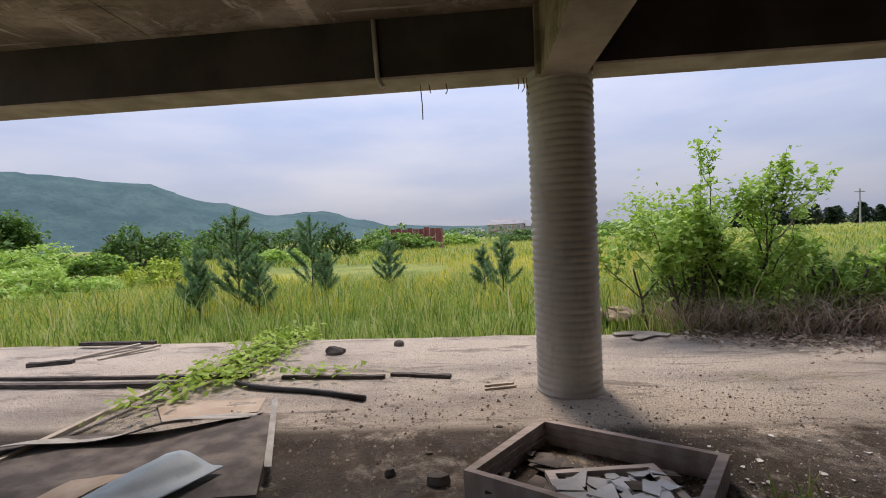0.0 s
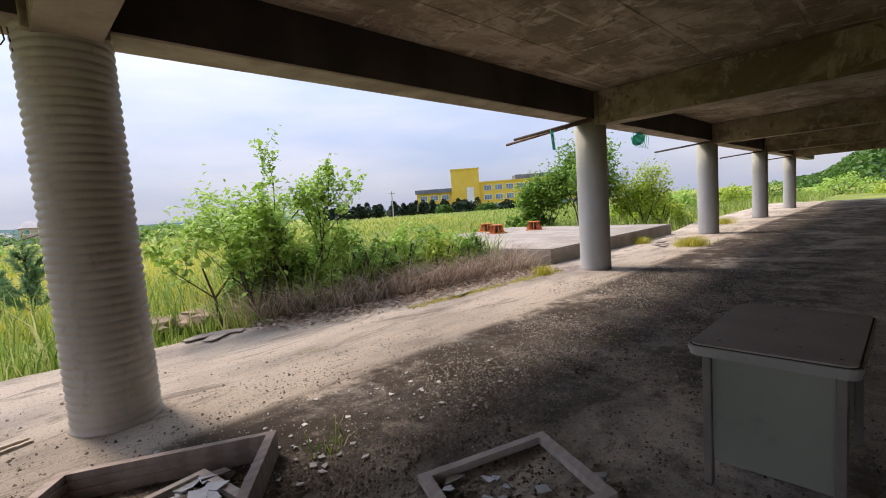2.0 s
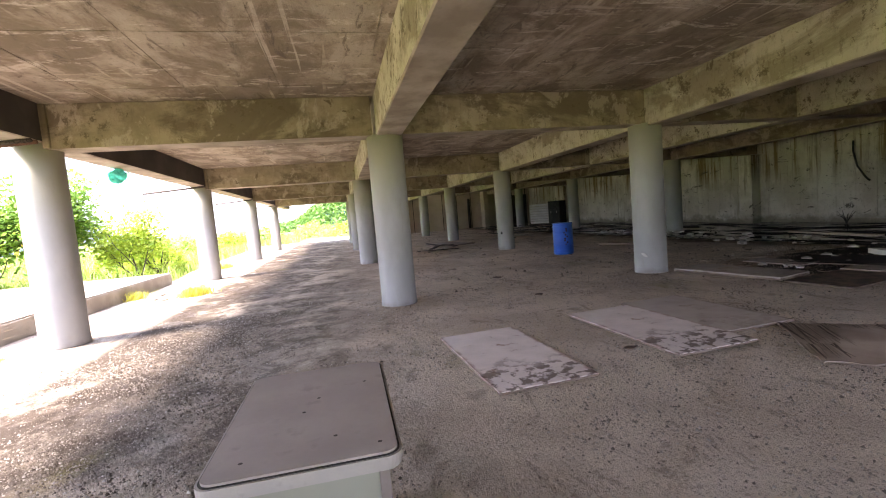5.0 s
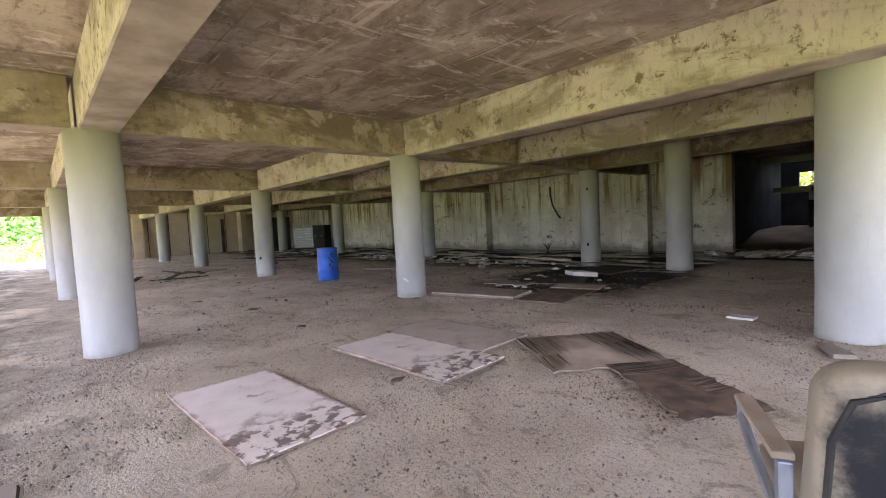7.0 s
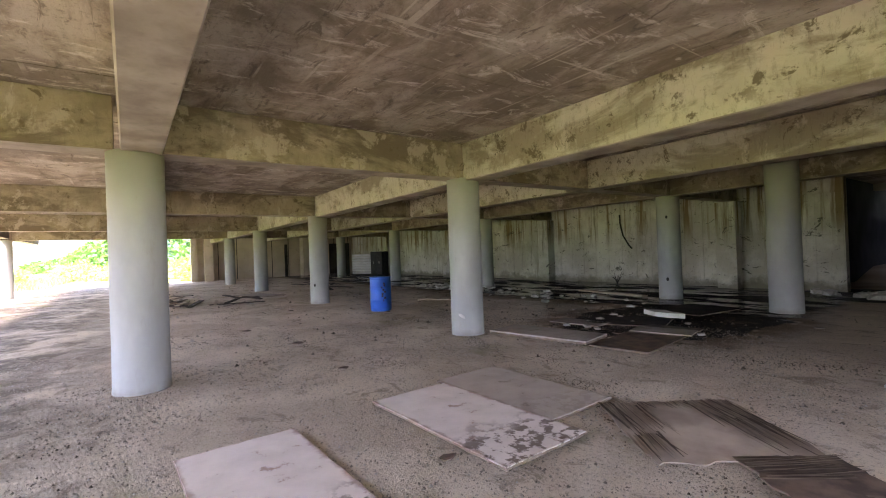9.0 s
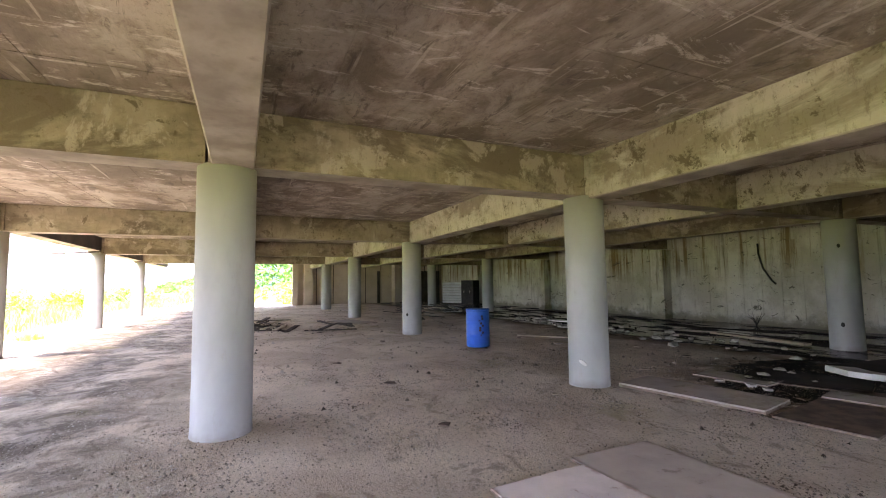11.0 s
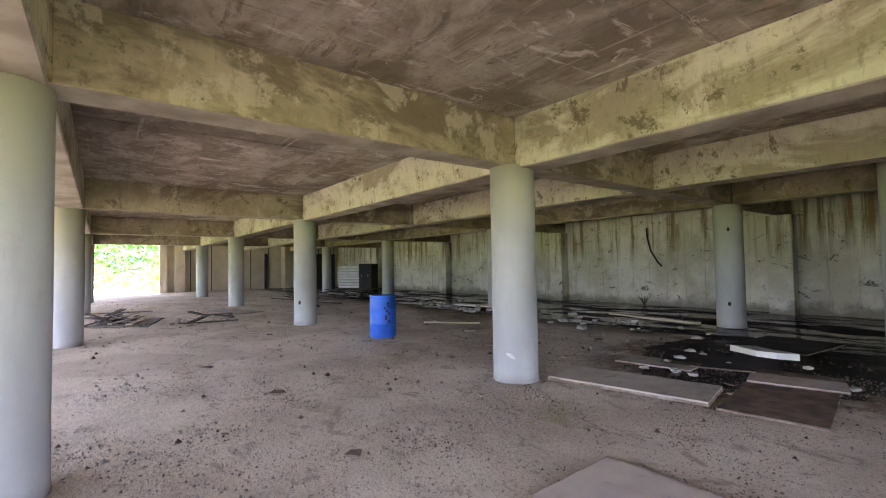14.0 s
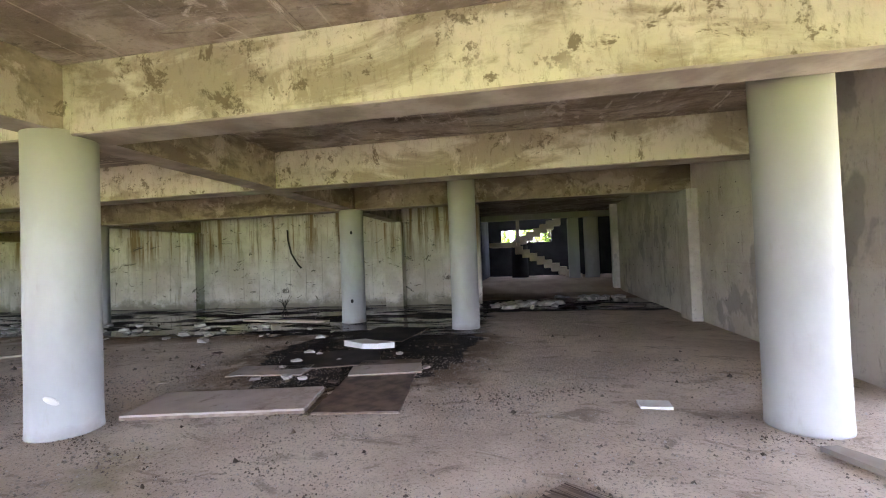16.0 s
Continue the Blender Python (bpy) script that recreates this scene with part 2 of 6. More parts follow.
def floor_concrete():
    m = Mat("dusty_wet_floor", 0.9, 0.0, 0.12)
    x, y = m.axis("X"), m.axis("Y")
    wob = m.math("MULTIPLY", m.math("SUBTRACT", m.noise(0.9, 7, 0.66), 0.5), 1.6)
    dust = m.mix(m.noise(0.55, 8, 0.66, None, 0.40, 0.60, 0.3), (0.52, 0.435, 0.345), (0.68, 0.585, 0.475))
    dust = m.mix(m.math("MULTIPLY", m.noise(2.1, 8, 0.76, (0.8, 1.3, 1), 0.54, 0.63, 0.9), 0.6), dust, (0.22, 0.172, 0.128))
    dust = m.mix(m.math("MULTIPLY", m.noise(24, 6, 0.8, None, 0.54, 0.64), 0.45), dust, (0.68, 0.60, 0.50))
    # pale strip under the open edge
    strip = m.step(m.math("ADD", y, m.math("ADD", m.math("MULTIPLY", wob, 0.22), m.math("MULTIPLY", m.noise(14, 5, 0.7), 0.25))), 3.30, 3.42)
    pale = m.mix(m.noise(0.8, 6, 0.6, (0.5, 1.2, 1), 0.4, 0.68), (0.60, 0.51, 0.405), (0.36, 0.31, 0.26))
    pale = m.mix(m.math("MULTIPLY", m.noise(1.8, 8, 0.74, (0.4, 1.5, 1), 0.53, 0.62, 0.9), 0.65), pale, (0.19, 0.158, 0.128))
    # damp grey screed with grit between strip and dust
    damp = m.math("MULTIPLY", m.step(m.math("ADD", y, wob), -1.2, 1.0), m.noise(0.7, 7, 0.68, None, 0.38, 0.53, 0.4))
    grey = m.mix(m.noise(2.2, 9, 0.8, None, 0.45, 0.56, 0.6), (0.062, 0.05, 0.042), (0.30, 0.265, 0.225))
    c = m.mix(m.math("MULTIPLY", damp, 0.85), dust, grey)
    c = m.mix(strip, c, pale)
    # darkest band, from y 0.8 to 3.3, ending sharply at the pale strip
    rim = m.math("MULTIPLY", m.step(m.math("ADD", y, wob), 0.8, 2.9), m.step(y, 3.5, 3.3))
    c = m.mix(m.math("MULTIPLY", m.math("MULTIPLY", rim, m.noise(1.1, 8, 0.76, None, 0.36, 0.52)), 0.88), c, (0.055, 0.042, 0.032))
    # standing water along the back wall, and the wet patch with the boards inside a brown stain
    back = m.step(m.math("ADD", y, m.math("MULTIPLY", wob, 1.5)), -10.7, -11.1)
    low = m.step(m.math("ADD", y, m.math("MULTIPLY", wob, 0.7)), -14.4, -14.7)
    dx = m.math("DIVIDE", m.math("SUBTRACT", x, 7.1), 1.75)
    dy = m.math("DIVIDE", m.math("SUBTRACT", y, -9.4), 2.5)
    ring = m.math("ADD", m.math("MULTIPLY", dx, dx), m.math("MULTIPLY", dy, dy))
    ragged = m.math("ADD", ring, m.math("MULTIPLY", wob, 1.1))
    wet = m.math("MAXIMUM", m.math("MULTIPLY", back, m.step(m.math("ADD", x, wob), 5.2, 5.7)), m.math("MAXIMUM", low, m.step(ragged, 1.05, 0.92)))
    stain = m.math("MAXIMUM", m.step(ragged, 2.1, 1.0), m.math("MULTIPLY", m.step(m.math("ADD", y, wob), -9.6, -11.0), m.step(m.math("ADD", x, wob), 4.6, 7.0)))
    c = m.mix(m.math("MULTIPLY", stain, m.noise(1.3, 6, 0.7, None, 0.34, 0.52)), c, (0.20, 0.145, 0.10))
    c = m.mix(m.math("MULTIPLY", wet, 0.97), c, m.mix(m.noise(1.6, 7, 0.72, None, 0.54, 0.64, 0.6), (0.012, 0.009, 0.007), (0.085, 0.066, 0.05)))
    moss = m.math("MULTIPLY", m.noise(0.5, 5, 0.6, (1, 1.4, 1), 0.60, 0.72), 0.45)
    c = m.mix(m.math("MULTIPLY", moss, m.math("SUBTRACT", 1.0, wet)), c, (0.22, 0.21, 0.07))
    m.colour(m.mix(m.math("MULTIPLY", m.noise(34, 6, 0.82, None, 0.52, 0.63), 0.5), c, (0.075, 0.06, 0.047)))
    pool = m.math("MULTIPLY", m.math("MULTIPLY", wet, back), m.noise(0.8, 5, 0.55, (0.6, 1.4, 1), 0.44, 0.52))
    r = m.mix(pool, m.mix(wet, m.mix(m.math("MULTIPLY", damp, m.noise(1.5, 5, 0.6, None, 0.5, 0.66)), (0.94, 0.94, 0.94), (0.5, 0.5, 0.5)), (0.7, 0.7, 0.7)), (0.06, 0.06, 0.06))
    m.rough(r)
    grit = m.math("ADD", m.math("ADD", m.noise(42, 5, 0.75), m.math("MULTIPLY", m.noise(110, 2), 0.35)), m.math("MULTIPLY", m.noise(6, 7, 0.7), 0.8))
    return m.bump(m.math("MULTIPLY", grit, m.math("SUBTRACT", 1.0, pool)), 1.0, 0.034).m


CEIL = ceiling_concrete()
BEAM_N = beam_concrete("algae_beam_concrete", True)
BEAM_W = beam_concrete("dim_bare_beam_concrete", False)
# far darker than the other beams; also on wall joints and doorway boxes
BEAM_C = plain("near_black_concrete", (0.05, 0.041, 0.036), (0.085, 0.07, 0.06), 1.3, 0.9)
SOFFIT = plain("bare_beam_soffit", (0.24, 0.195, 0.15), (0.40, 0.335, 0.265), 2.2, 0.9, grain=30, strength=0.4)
COLUMN = column_paint()
RIBBED = ribbed_paint()
WALL = wall_concrete()
SIDEWALL = side_concrete()
FLOOR = floor_concrete()
SLAB = plain("weathered_concrete", (0.24, 0.21, 0.175), (0.33, 0.295, 0.25), 1.5, 0.9)
BROWNWALL = plain("brown_end_wall", (0.52, 0.42, 0.325), (0.64, 0.54, 0.43), 0.8, 0.9, grain=20, strength=0.3)


# ---- mesh helpers ----
def part(name, bm, material, parent=None, label=""):
    """Links a bmesh as one mesh object, under a thing or a part."""
    me = bpy.data.meshes.new(name)
    bm.to_mesh(me)
    bm.free()
    me.materials.append(material)
    ob = new(name, me)
    if parent:
        ob.parent = parent
    if label:
        ob["label"] = label
    return ob


def soft(ob):
    ob.data.polygons.foreach_set("use_smooth", [True] * len(ob.data.polygons))
    return ob


def thing(name, label, category, m=None, group="", kind=""):
    ob = new(name)
    if m is not None:
        ob.matrix_world = m
    return tagged(ob, label, category, group, kind)


def box(x0, x1, y0, y1, z0, z1, bevel=0.0, bm=None):
    bm = bm or bmesh.new()
    made = bmesh.ops.create_cube(bm, size=1, matrix=Matrix.Translation(((x0 + x1) / 2, (y0 + y1) / 2, (z0 + z1) / 2)) @ Matrix.Diagonal((x1 - x0, y1 - y0, z1 - z0, 1)))
    if bevel:
        edges = {e for v in made["verts"] for e in v.link_edges}
        bmesh.ops.bevel(bm, geom=list(edges), offset=bevel, segments=2, affect="EDGES", profile=0.6)
    return bm


def lathe(profile, segments=32, bm=None, m=None):
    """A solid turned round z from (radius, height) pairs."""
    bm = bm or bmesh.new()
    rings = []
    for r, z in profile:
        rings.append([bm.verts.new((r * math.cos(a), r * math.sin(a), z)) for a in (math.tau * i / segments for i in range(segments))])
    for a, b in zip(rings, rings[1:]):
        for i in range(segments):
            j = (i + 1) % segments
            bm.faces.new((a[i], a[j], b[j], b[i]))
    bm.faces.new(rings[0][::-1])
    bm.faces.new(rings[-1])
    if m is not None:
        bmesh.ops.transform(bm, matrix=m, verts=[v for ring in rings for v in ring])
    return bm


def tube(points, radius, segments=8, bm=None, taper=1.0):
    """A round bar along points."""
    bm = bm or bmesh.new()
    pts = [Vector(p) for p in points]
    rings = []
    for i, p in enumerate(pts):
        d = (pts[min(i + 1, len(pts) - 1)] - pts[max(i - 1, 0)]).normalized()
        u = d.orthogonal().normalized()
        v = d.cross(u)
        r = radius * (1 + (taper - 1) * i / max(1, len(pts) - 1))
        rings.append([bm.verts.new(p + r * (math.cos(a) * u + math.sin(a) * v)) for a in (math.tau * k / segments for k in range(segments))])
    for a, b in zip(rings, rings[1:]):
        for i in range(segments):
            j = (i + 1) % segments
            best = (a[i], a[j], b[j], b[i])
            bm.faces.new(best)
    bm.faces.new(rings[0][::-1])
    bm.faces.new(rings[-1])
    return bm


def prism(outline, z0, z1, bm=None):
    """An upright slab over an outline of (x, y)."""
    bm = bm or bmesh.new()
    low = [bm.verts.new((x, y, z0)) for x, y in outline]
    top = [bm.verts.new((x, y, z1)) for x, y in outline]
    bm.faces.new(low[::-1])
    bm.faces.new(top)
    for i in range(len(low)):
        j = (i + 1) % len(low)
        bm.faces.new((low[i], low[j], top[j], top[i]))
    bmesh.ops.recalc_face_normals(bm, faces=bm.faces)
    return bm


def sheet(name, verts, faces, material, smooth=True):
    me = bpy.data.meshes.new(name)
    me.from_pydata(verts, [], faces)
    me.materials.append(material)
    ob = new(name, me)
    return soft(ob) if smooth else ob


def chipped(bm, size, amount, seed):
    """Wears a mesh a little, so that no edge runs quite straight."""
    for v in bm.verts:
        v.co += amount * noise.noise_vector(v.co / size + Vector((seed, 0, 0)))
    return bm


# ---- structure ----
GRID_X = (0.8, 8.85, 16.65, 24.5, 32.3)
ROW_C, ROW_D, ROW_E, ROW_M, ROW_F, BACK = 4.25, -0.73, -5.82, -9.4, -12.95, -16.9
UNDER, BEAM = 3.46, 2.82
WEST, EAST = -9.0, 41.0
END = -5.3  # where the slab overhead stops


def rim(x):
    """Where the concrete floor ends towards the field."""
    pts = ((WEST, 6.6), (0, 6.45), (2.6, 6.3), (4.4, 5.75), (6.5, 5.6), (9.0, 5.45), (16.5, 5.5), (22, 6.2), (EAST, 6.6))
    for (x0, y0), (x1, y1) in zip(pts, pts[1:]):
        if x <= x1:
            return y0 + (y1 - y0) * (x - x0) / (x1 - x0) + 0.07 * noise.noise((x * 1.7, 0, 3))
    return pts[-1][1]


def build_floor():
    nx, ny = 300, 150
    verts, faces = [], []
    for i in range(nx + 1):
        x = WEST + (EAST - WEST) * i / nx
        top = rim(x)
        for j in range(ny + 1):
            y = -18.0 + (top + 18.0) * j / ny
            z = 0.012 * noise.noise((x * 0.8, y * 0.8, 0)) + 0.006 * noise.noise((x * 3, y * 3, 5))
            verts.append((x, y, z))
        verts.append((x, top + 0.02, -0.35))
    w = ny + 2
    for i in range(nx):
        for j in range(ny + 1):
            a = i * w + j
            faces.append((a, a + w, a + w + 1, a + 1))
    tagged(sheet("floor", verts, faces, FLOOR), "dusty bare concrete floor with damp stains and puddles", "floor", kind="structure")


build_floor()


def slab_mesh():
    """The slab, with the thin fins that the joints of the shuttering left."""
    bm = box(END, EAST, BACK - 0.3, ROW_C + 0.21, UNDER, UNDER + 0.3)
    for k in range(18):
        box(END, EAST, -16.3 + k * 1.22 - 0.005, -16.3 + k * 1.22 + 0.005, UNDER - 0.006, UNDER + 0.01, bm=bm)
    for k in range(24):
        box(END + 0.5 + k * 1.83 - 0.007, END + 0.5 + k * 1.83 + 0.007, BACK, ROW_C, UNDER - 0.006, UNDER + 0.01, bm=bm)
    return bm


tagged(part("ceiling", slab_mesh(), CEIL), "board-marked concrete slab with brown water stains", "ceiling", kind="structure")


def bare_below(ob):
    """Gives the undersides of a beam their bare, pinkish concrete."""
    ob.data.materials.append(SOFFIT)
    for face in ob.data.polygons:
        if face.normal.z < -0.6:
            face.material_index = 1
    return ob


def beam_x(y, x0, x1, material, half=0.21, low=BEAM):
    bm = box(x0, x1, y - half, y + half, low, UNDER - 0.002)
    bmesh.ops.bevel(bm, geom=[e for e in bm.edges if abs(e.verts[0].co.z - low) < 1e-4 and abs(e.verts[1].co.z - low) < 1e-4], offset=0.015, segments=1, affect="EDGES")
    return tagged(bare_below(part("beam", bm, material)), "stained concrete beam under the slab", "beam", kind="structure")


def beam_y(x, y0, y1, material, half=0.2, low=BEAM + 0.012):
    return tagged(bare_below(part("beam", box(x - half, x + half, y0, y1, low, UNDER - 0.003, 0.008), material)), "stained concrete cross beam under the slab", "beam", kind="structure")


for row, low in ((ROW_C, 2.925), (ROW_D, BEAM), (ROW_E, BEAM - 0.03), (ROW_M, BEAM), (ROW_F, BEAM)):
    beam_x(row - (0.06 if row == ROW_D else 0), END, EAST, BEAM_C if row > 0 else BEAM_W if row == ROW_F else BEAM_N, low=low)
for x in GRID_X:
    for a, b in zip((ROW_C, ROW_D, ROW_E, ROW_M, ROW_F, BACK), (ROW_D, ROW_E, ROW_M, ROW_F, BACK)):
        if x == GRID_X[0] and a <= ROW_E:
            continue
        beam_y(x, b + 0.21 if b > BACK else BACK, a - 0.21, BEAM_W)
        for side in (-1, 1):
            bm = box(x + side * 0.2 - 0.045, x + side * 0.2 + 0.045, a - 0.29, a - 0.2, BEAM + 0.02, UNDER - 0.004, 0.02)
            tagged(part("trim", bm, BEAM_W), "small chamfered concrete fillet where beams meet", "trim", kind="structure")


def round_column(x, y, top, material=COLUMN, r=0.3):
    bm = lathe([(r + 0.006, 0.0), (r + 0.004, 0.04), (r, 0.1), (r - 0.003, 0.6), (r, 1.3), (r - 0.003, 2.0), (r, top)], 40)
    ob = soft(part("column", bm, material))
    ob.location = (x, y, -0.01)
    ob.rotation_euler = (0, 0, x * 3.1 + y * 1.7)
    return tagged(ob, "round pale grey concrete column, dirty at its foot", "column", group="round columns", kind="structure")


for x in GRID_X[1:]:
    for y in (ROW_C, ROW_D, ROW_E + 0.08, ROW_F):
        round_column(x, y, 2.85 if y < 4 else 2.94)
round_column(2.2, -6.45, 3.5)
round_column(5.82, -11.8, 3.5)

# the one column that was cast in a ribbed pipe
ribs = [(0.315, 0.0), (0.31, 0.03)]
for k in range(45):
    z = 0.05 + k * 0.0645
    ribs += [(0.288, z), (0.292, z + 0.008), (0.300, z + 0.02), (0.302, z + 0.032), (0.300, z + 0.045), (0.292, z + 0.057)]
ribs.append((0.29, 2.96))
ob = soft(part("column", lathe(ribs, 48), RIBBED))
ob.location = (0.8, ROW_C, -0.01)
tagged(ob, "round ribbed concrete column with sandy stains", "column", group="round columns", kind="structure")

# back wall with square pilasters, stair opening, side and end walls
tagged(part("wall_south", box(6.0, EAST, BACK - 0.3, BACK, 0, UNDER), WALL), "stained grey concrete back wall with rust runs", "wall", kind="structure")
for x in (8.85, 16.65, 24.5, 32.3):
    tagged(part("pilaster", box(x - 0.3, x + 0.3, BACK, BACK + 0.45, 0, 2.8, 0.012), WALL), "square concrete pier against the back wall", "pier", kind="structure")
tagged(part("wall_west", box(0.55, 0.9, -21.0, -7.0, 0, UNDER), SIDEWALL), "patched grey concrete side wall with tie marks", "wall", kind="structure")
tagged(part("pilaster", box(0.9, 1.12, -13.1, -12.4, 0, 2.8, 0.012), SIDEWALL), "patched concrete pier on the side wall", "pier", kind="structure")
tagged(part("wall_end", box(39.5, 39.8, -17.0, -4.4, 0, UNDER), BROWNWALL), "brown stained concrete end wall", "wall", kind="structure")
tagged(part("wall_inner", box(END, 0.55, -14.3, -14.0, 0, UNDER), WALL), "plain concrete wall closing the hall", "wall", kind="structure")

for y0, y1, x in ((-4.75, -4.35, 39.1), (-5.8, -5.2, 38.9), (-9.5, -9.1, 39.38), (-12.7, -12.3, 38.6), (-14.6, -14.0, 38.9)):
    tagged(part("pilaster", box(x, 39.498, y0, y1, 0, UNDER - 0.01, 0.012), BROWNWALL), "pale concrete pier against the brown end wall", "pier", kind="structure")
for k in range(9):
    part("joint", box(39.49, 39.503, -16.6 + k * 1.3, -16.55 + k * 1.3, 0, 3.4), BEAM_C, bpy.data.objects["wall_end"])
# solid near-black boxes take the place of shade inside two openings
for y0, y1 in ((-11.25, -11.05), (-16.6, -14.7)):
    tagged(part("doorway", box(39.3, 39.497, y0, y1, 0, 2.6), BEAM_C), "near-black box standing in for a shaded opening in the end wall", "doorway", kind="structure")

# joints of the shuttering on the back wall and the side wall
for i in range(54):
    x0 = 6.03 + i * 0.62
    for z0, z1 in ((0.24, 1.62), (1.635, 2.80)):
        tagged(part("panel", box(x0, x0 + 0.605, BACK - 0.01, BACK + 0.012 + 0.003 * noise.noise((i * 3.3, z0, 0)), z0, z1, 0.005), WALL, bpy.data.objects["wall_south"]))
for i in range(11):
    y0 = -20.9 + i * 1.22
    for z0, z1 in ((0.3, 1.25), (1.265, 2.2), (2.215, 3.2)):
        tagged(part("panel", box(0.88, 0.905 + 0.003 * noise.noise((i * 2.1, z0, 4)), y0, y0 + 1.205, z0, z1, 0.005), SIDEWALL, bpy.data.objects["wall_west"]))
TIE = plain("tie_hole", (0.06, 0.05, 0.045), (0.10, 0.09, 0.08), 8)
for i in range(20):
    for j in range(5):
        part("tie_mark", box(0.895, 0.912, -20.4 + i * 0.61, -20.36 + i * 0.61 + 0.03 * (j % 2), 0.55 + j * 0.52, 0.565 + j * 0.52), TIE, bpy.data.objects["wall_west"])

# ---- stair hall beyond the opening ----
PALESTAIR = plain("pale_raw_concrete", (0.50, 0.43, 0.34), (0.66, 0.58, 0.48), 1.6, 0.9)
# near-black so the hall reads as unlit; its shade sits in this colour
DARKWALL = plain("shade_dark_plaster", (0.022, 0.024, 0.03), (0.045, 0.047, 0.055), 1.2, 0.9)
EARTH = plain("brown_earth", (0.26, 0.19, 0.13), (0.38, 0.29, 0.205), 1.1, 0.95, grain=25, strength=0.6)
bm = bmesh.new()
prof = [(-17.9, 0.004), (-20.6, 0.02), (-21.6, 0.22), (-22.8, 0.42), (-27.2, 0.42)]
rows_ = [[bm.verts.new((-3 + 9.6 * i / 24, y, z + (0.03 * noise.noise((i * 0.4, y, 0)) if z > 0.01 else 0))) for i in range(25)] for y, z in prof]
for a, b in zip(rows_, rows_[1:]):
    for i in range(24):
        bm.faces.new((a[i], b[i], b[i + 1], a[i + 1]))
bmesh.ops.recalc_face_normals(bm, faces=bm.faces)
tagged(part("floor", bm, EARTH), "brown earth floor rising towards the stair", "floor", kind="structure")
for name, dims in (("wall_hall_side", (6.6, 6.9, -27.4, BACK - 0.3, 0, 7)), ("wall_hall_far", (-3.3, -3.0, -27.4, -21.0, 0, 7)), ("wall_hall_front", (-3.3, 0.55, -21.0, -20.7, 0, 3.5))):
    tagged(part(name, box(*dims), DARKWALL), "plaster wall of the stair hall, shade put into its colour", "wall", kind="structure")
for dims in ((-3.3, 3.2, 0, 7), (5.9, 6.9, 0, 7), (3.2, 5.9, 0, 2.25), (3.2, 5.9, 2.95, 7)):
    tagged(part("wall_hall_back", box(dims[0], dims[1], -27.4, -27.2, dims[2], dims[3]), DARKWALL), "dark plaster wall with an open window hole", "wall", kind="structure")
tagged(part("ceiling_hall", box(-3.3, 6.9, -23.6, BACK - 0.3, UNDER, UNDER + 0.3), CEIL), "dark concrete slab over the stair hall", "ceiling", kind="structure")
tagged(part("ceiling_hall", box(-3.3, 2.0, -27.4, -23.6, UNDER, UNDER + 0.3), CEIL), "dark concrete slab over the stair hall", "ceiling", kind="structure")
# added out of view to keep most skylight off the stairs, slot left behind
tagged(part("ceiling_hall", box(-3.3, 6.9, -26.9, -23.6, 7.0, 7.3), CEIL), "unseen slab added over the stairwell to hold back skylight", "ceiling", kind="structure")
tagged(part("wall_hall_upper", box(-3.3, 6.9, -23.6, -23.3, UNDER + 0.3, 7.0), DARKWALL), "unseen wall added to close the void above the stairwell", "wall", kind="structure")
tagged(part("wall_stub", box(0.5, 1.15, -21.3, -21.0, 0, UNDER), SIDEWALL), "concrete wall end with a row of tie holes", "wall", kind="structure")
tagged(part("beam", box(-3, 6.6, -23.6, -23.3, 3.2, UNDER - 0.004), COLUMN), "pale lintel over the stairwell", "beam", kind="structure")
ob = soft(part("column", lathe([(0.33, 0.35), (0.33, 3.48)], 32), COLUMN))
ob.location = (1.55, -23.95, 0)
tagged(ob, "round pale column beside the stair", "column", kind="structure")
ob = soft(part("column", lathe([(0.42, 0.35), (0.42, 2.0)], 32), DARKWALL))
ob.location = (4.9, -25.6, 0)
tagged(ob, "short round dark column under the landing", "column", kind="structure")
tagged(part("pier", box(2.12, 2.6, -24.2, -23.7, 0.35, 3.2, 0.01), COLUMN), "square pale pier beside the stair", "pier", kind="structure")
stair = thing("staircase", "raw concrete staircase with a half landing, sawtooth edges", "staircase", kind="structure")
for k in range(9):
    part("step", box(2.0 + k * 0.34, 2.36 + k * 0.34, -25.0, -24.0, 0.38 + max(0, k - 1) * 0.175, 0.42 + (k + 1) * 0.175, 0.012), PALESTAIR, stair)
for k in range(7):
    part("step", box(4.85 - k * 0.34, 5.2 - k * 0.34, -26.2, -25.2, 1.95 + k * 0.175, 2.2 + (k + 1) * 0.175, 0.012), PALESTAIR, stair)
part("landing", box(5.0, 6.3, -26.2, -24.0, 1.98, 2.2, 0.01), PALESTAIR, stair)
part("post", box(4.85, 5.02, -25.15, -25.0, 2.2, 3.45, 0.008), COLUMN, stair)

# ---- furniture and loose things in the hall ----
TOP = plain("grey_laminate_top", (0.29, 0.255, 0.235), (0.35, 0.31, 0.285), 3, 0.55, grain=90, strength=0.08)
EDGE = plain("grey_vinyl_edge", (0.30, 0.28, 0.26), (0.36, 0.335, 0.31), 5, 0.45)
STEEL_G = plain("grey_green_steel", (0.215, 0.22, 0.18), (0.25, 0.255, 0.21), 2, 0.5, 0.0, 80, 0.06)
LEG = plain("brown_grey_leg", (0.16, 0.135, 0.12), (0.21, 0.18, 0.16), 6, 0.5)
BLACK = plain("black_gap", (0.012, 0.012, 0.012), (0.03, 0.028, 0.026), 6, 0.6)
DARKHOLE = plain("dark_spot", (0.05, 0.045, 0.04), (0.09, 0.08, 0.07), 6, 0.8)


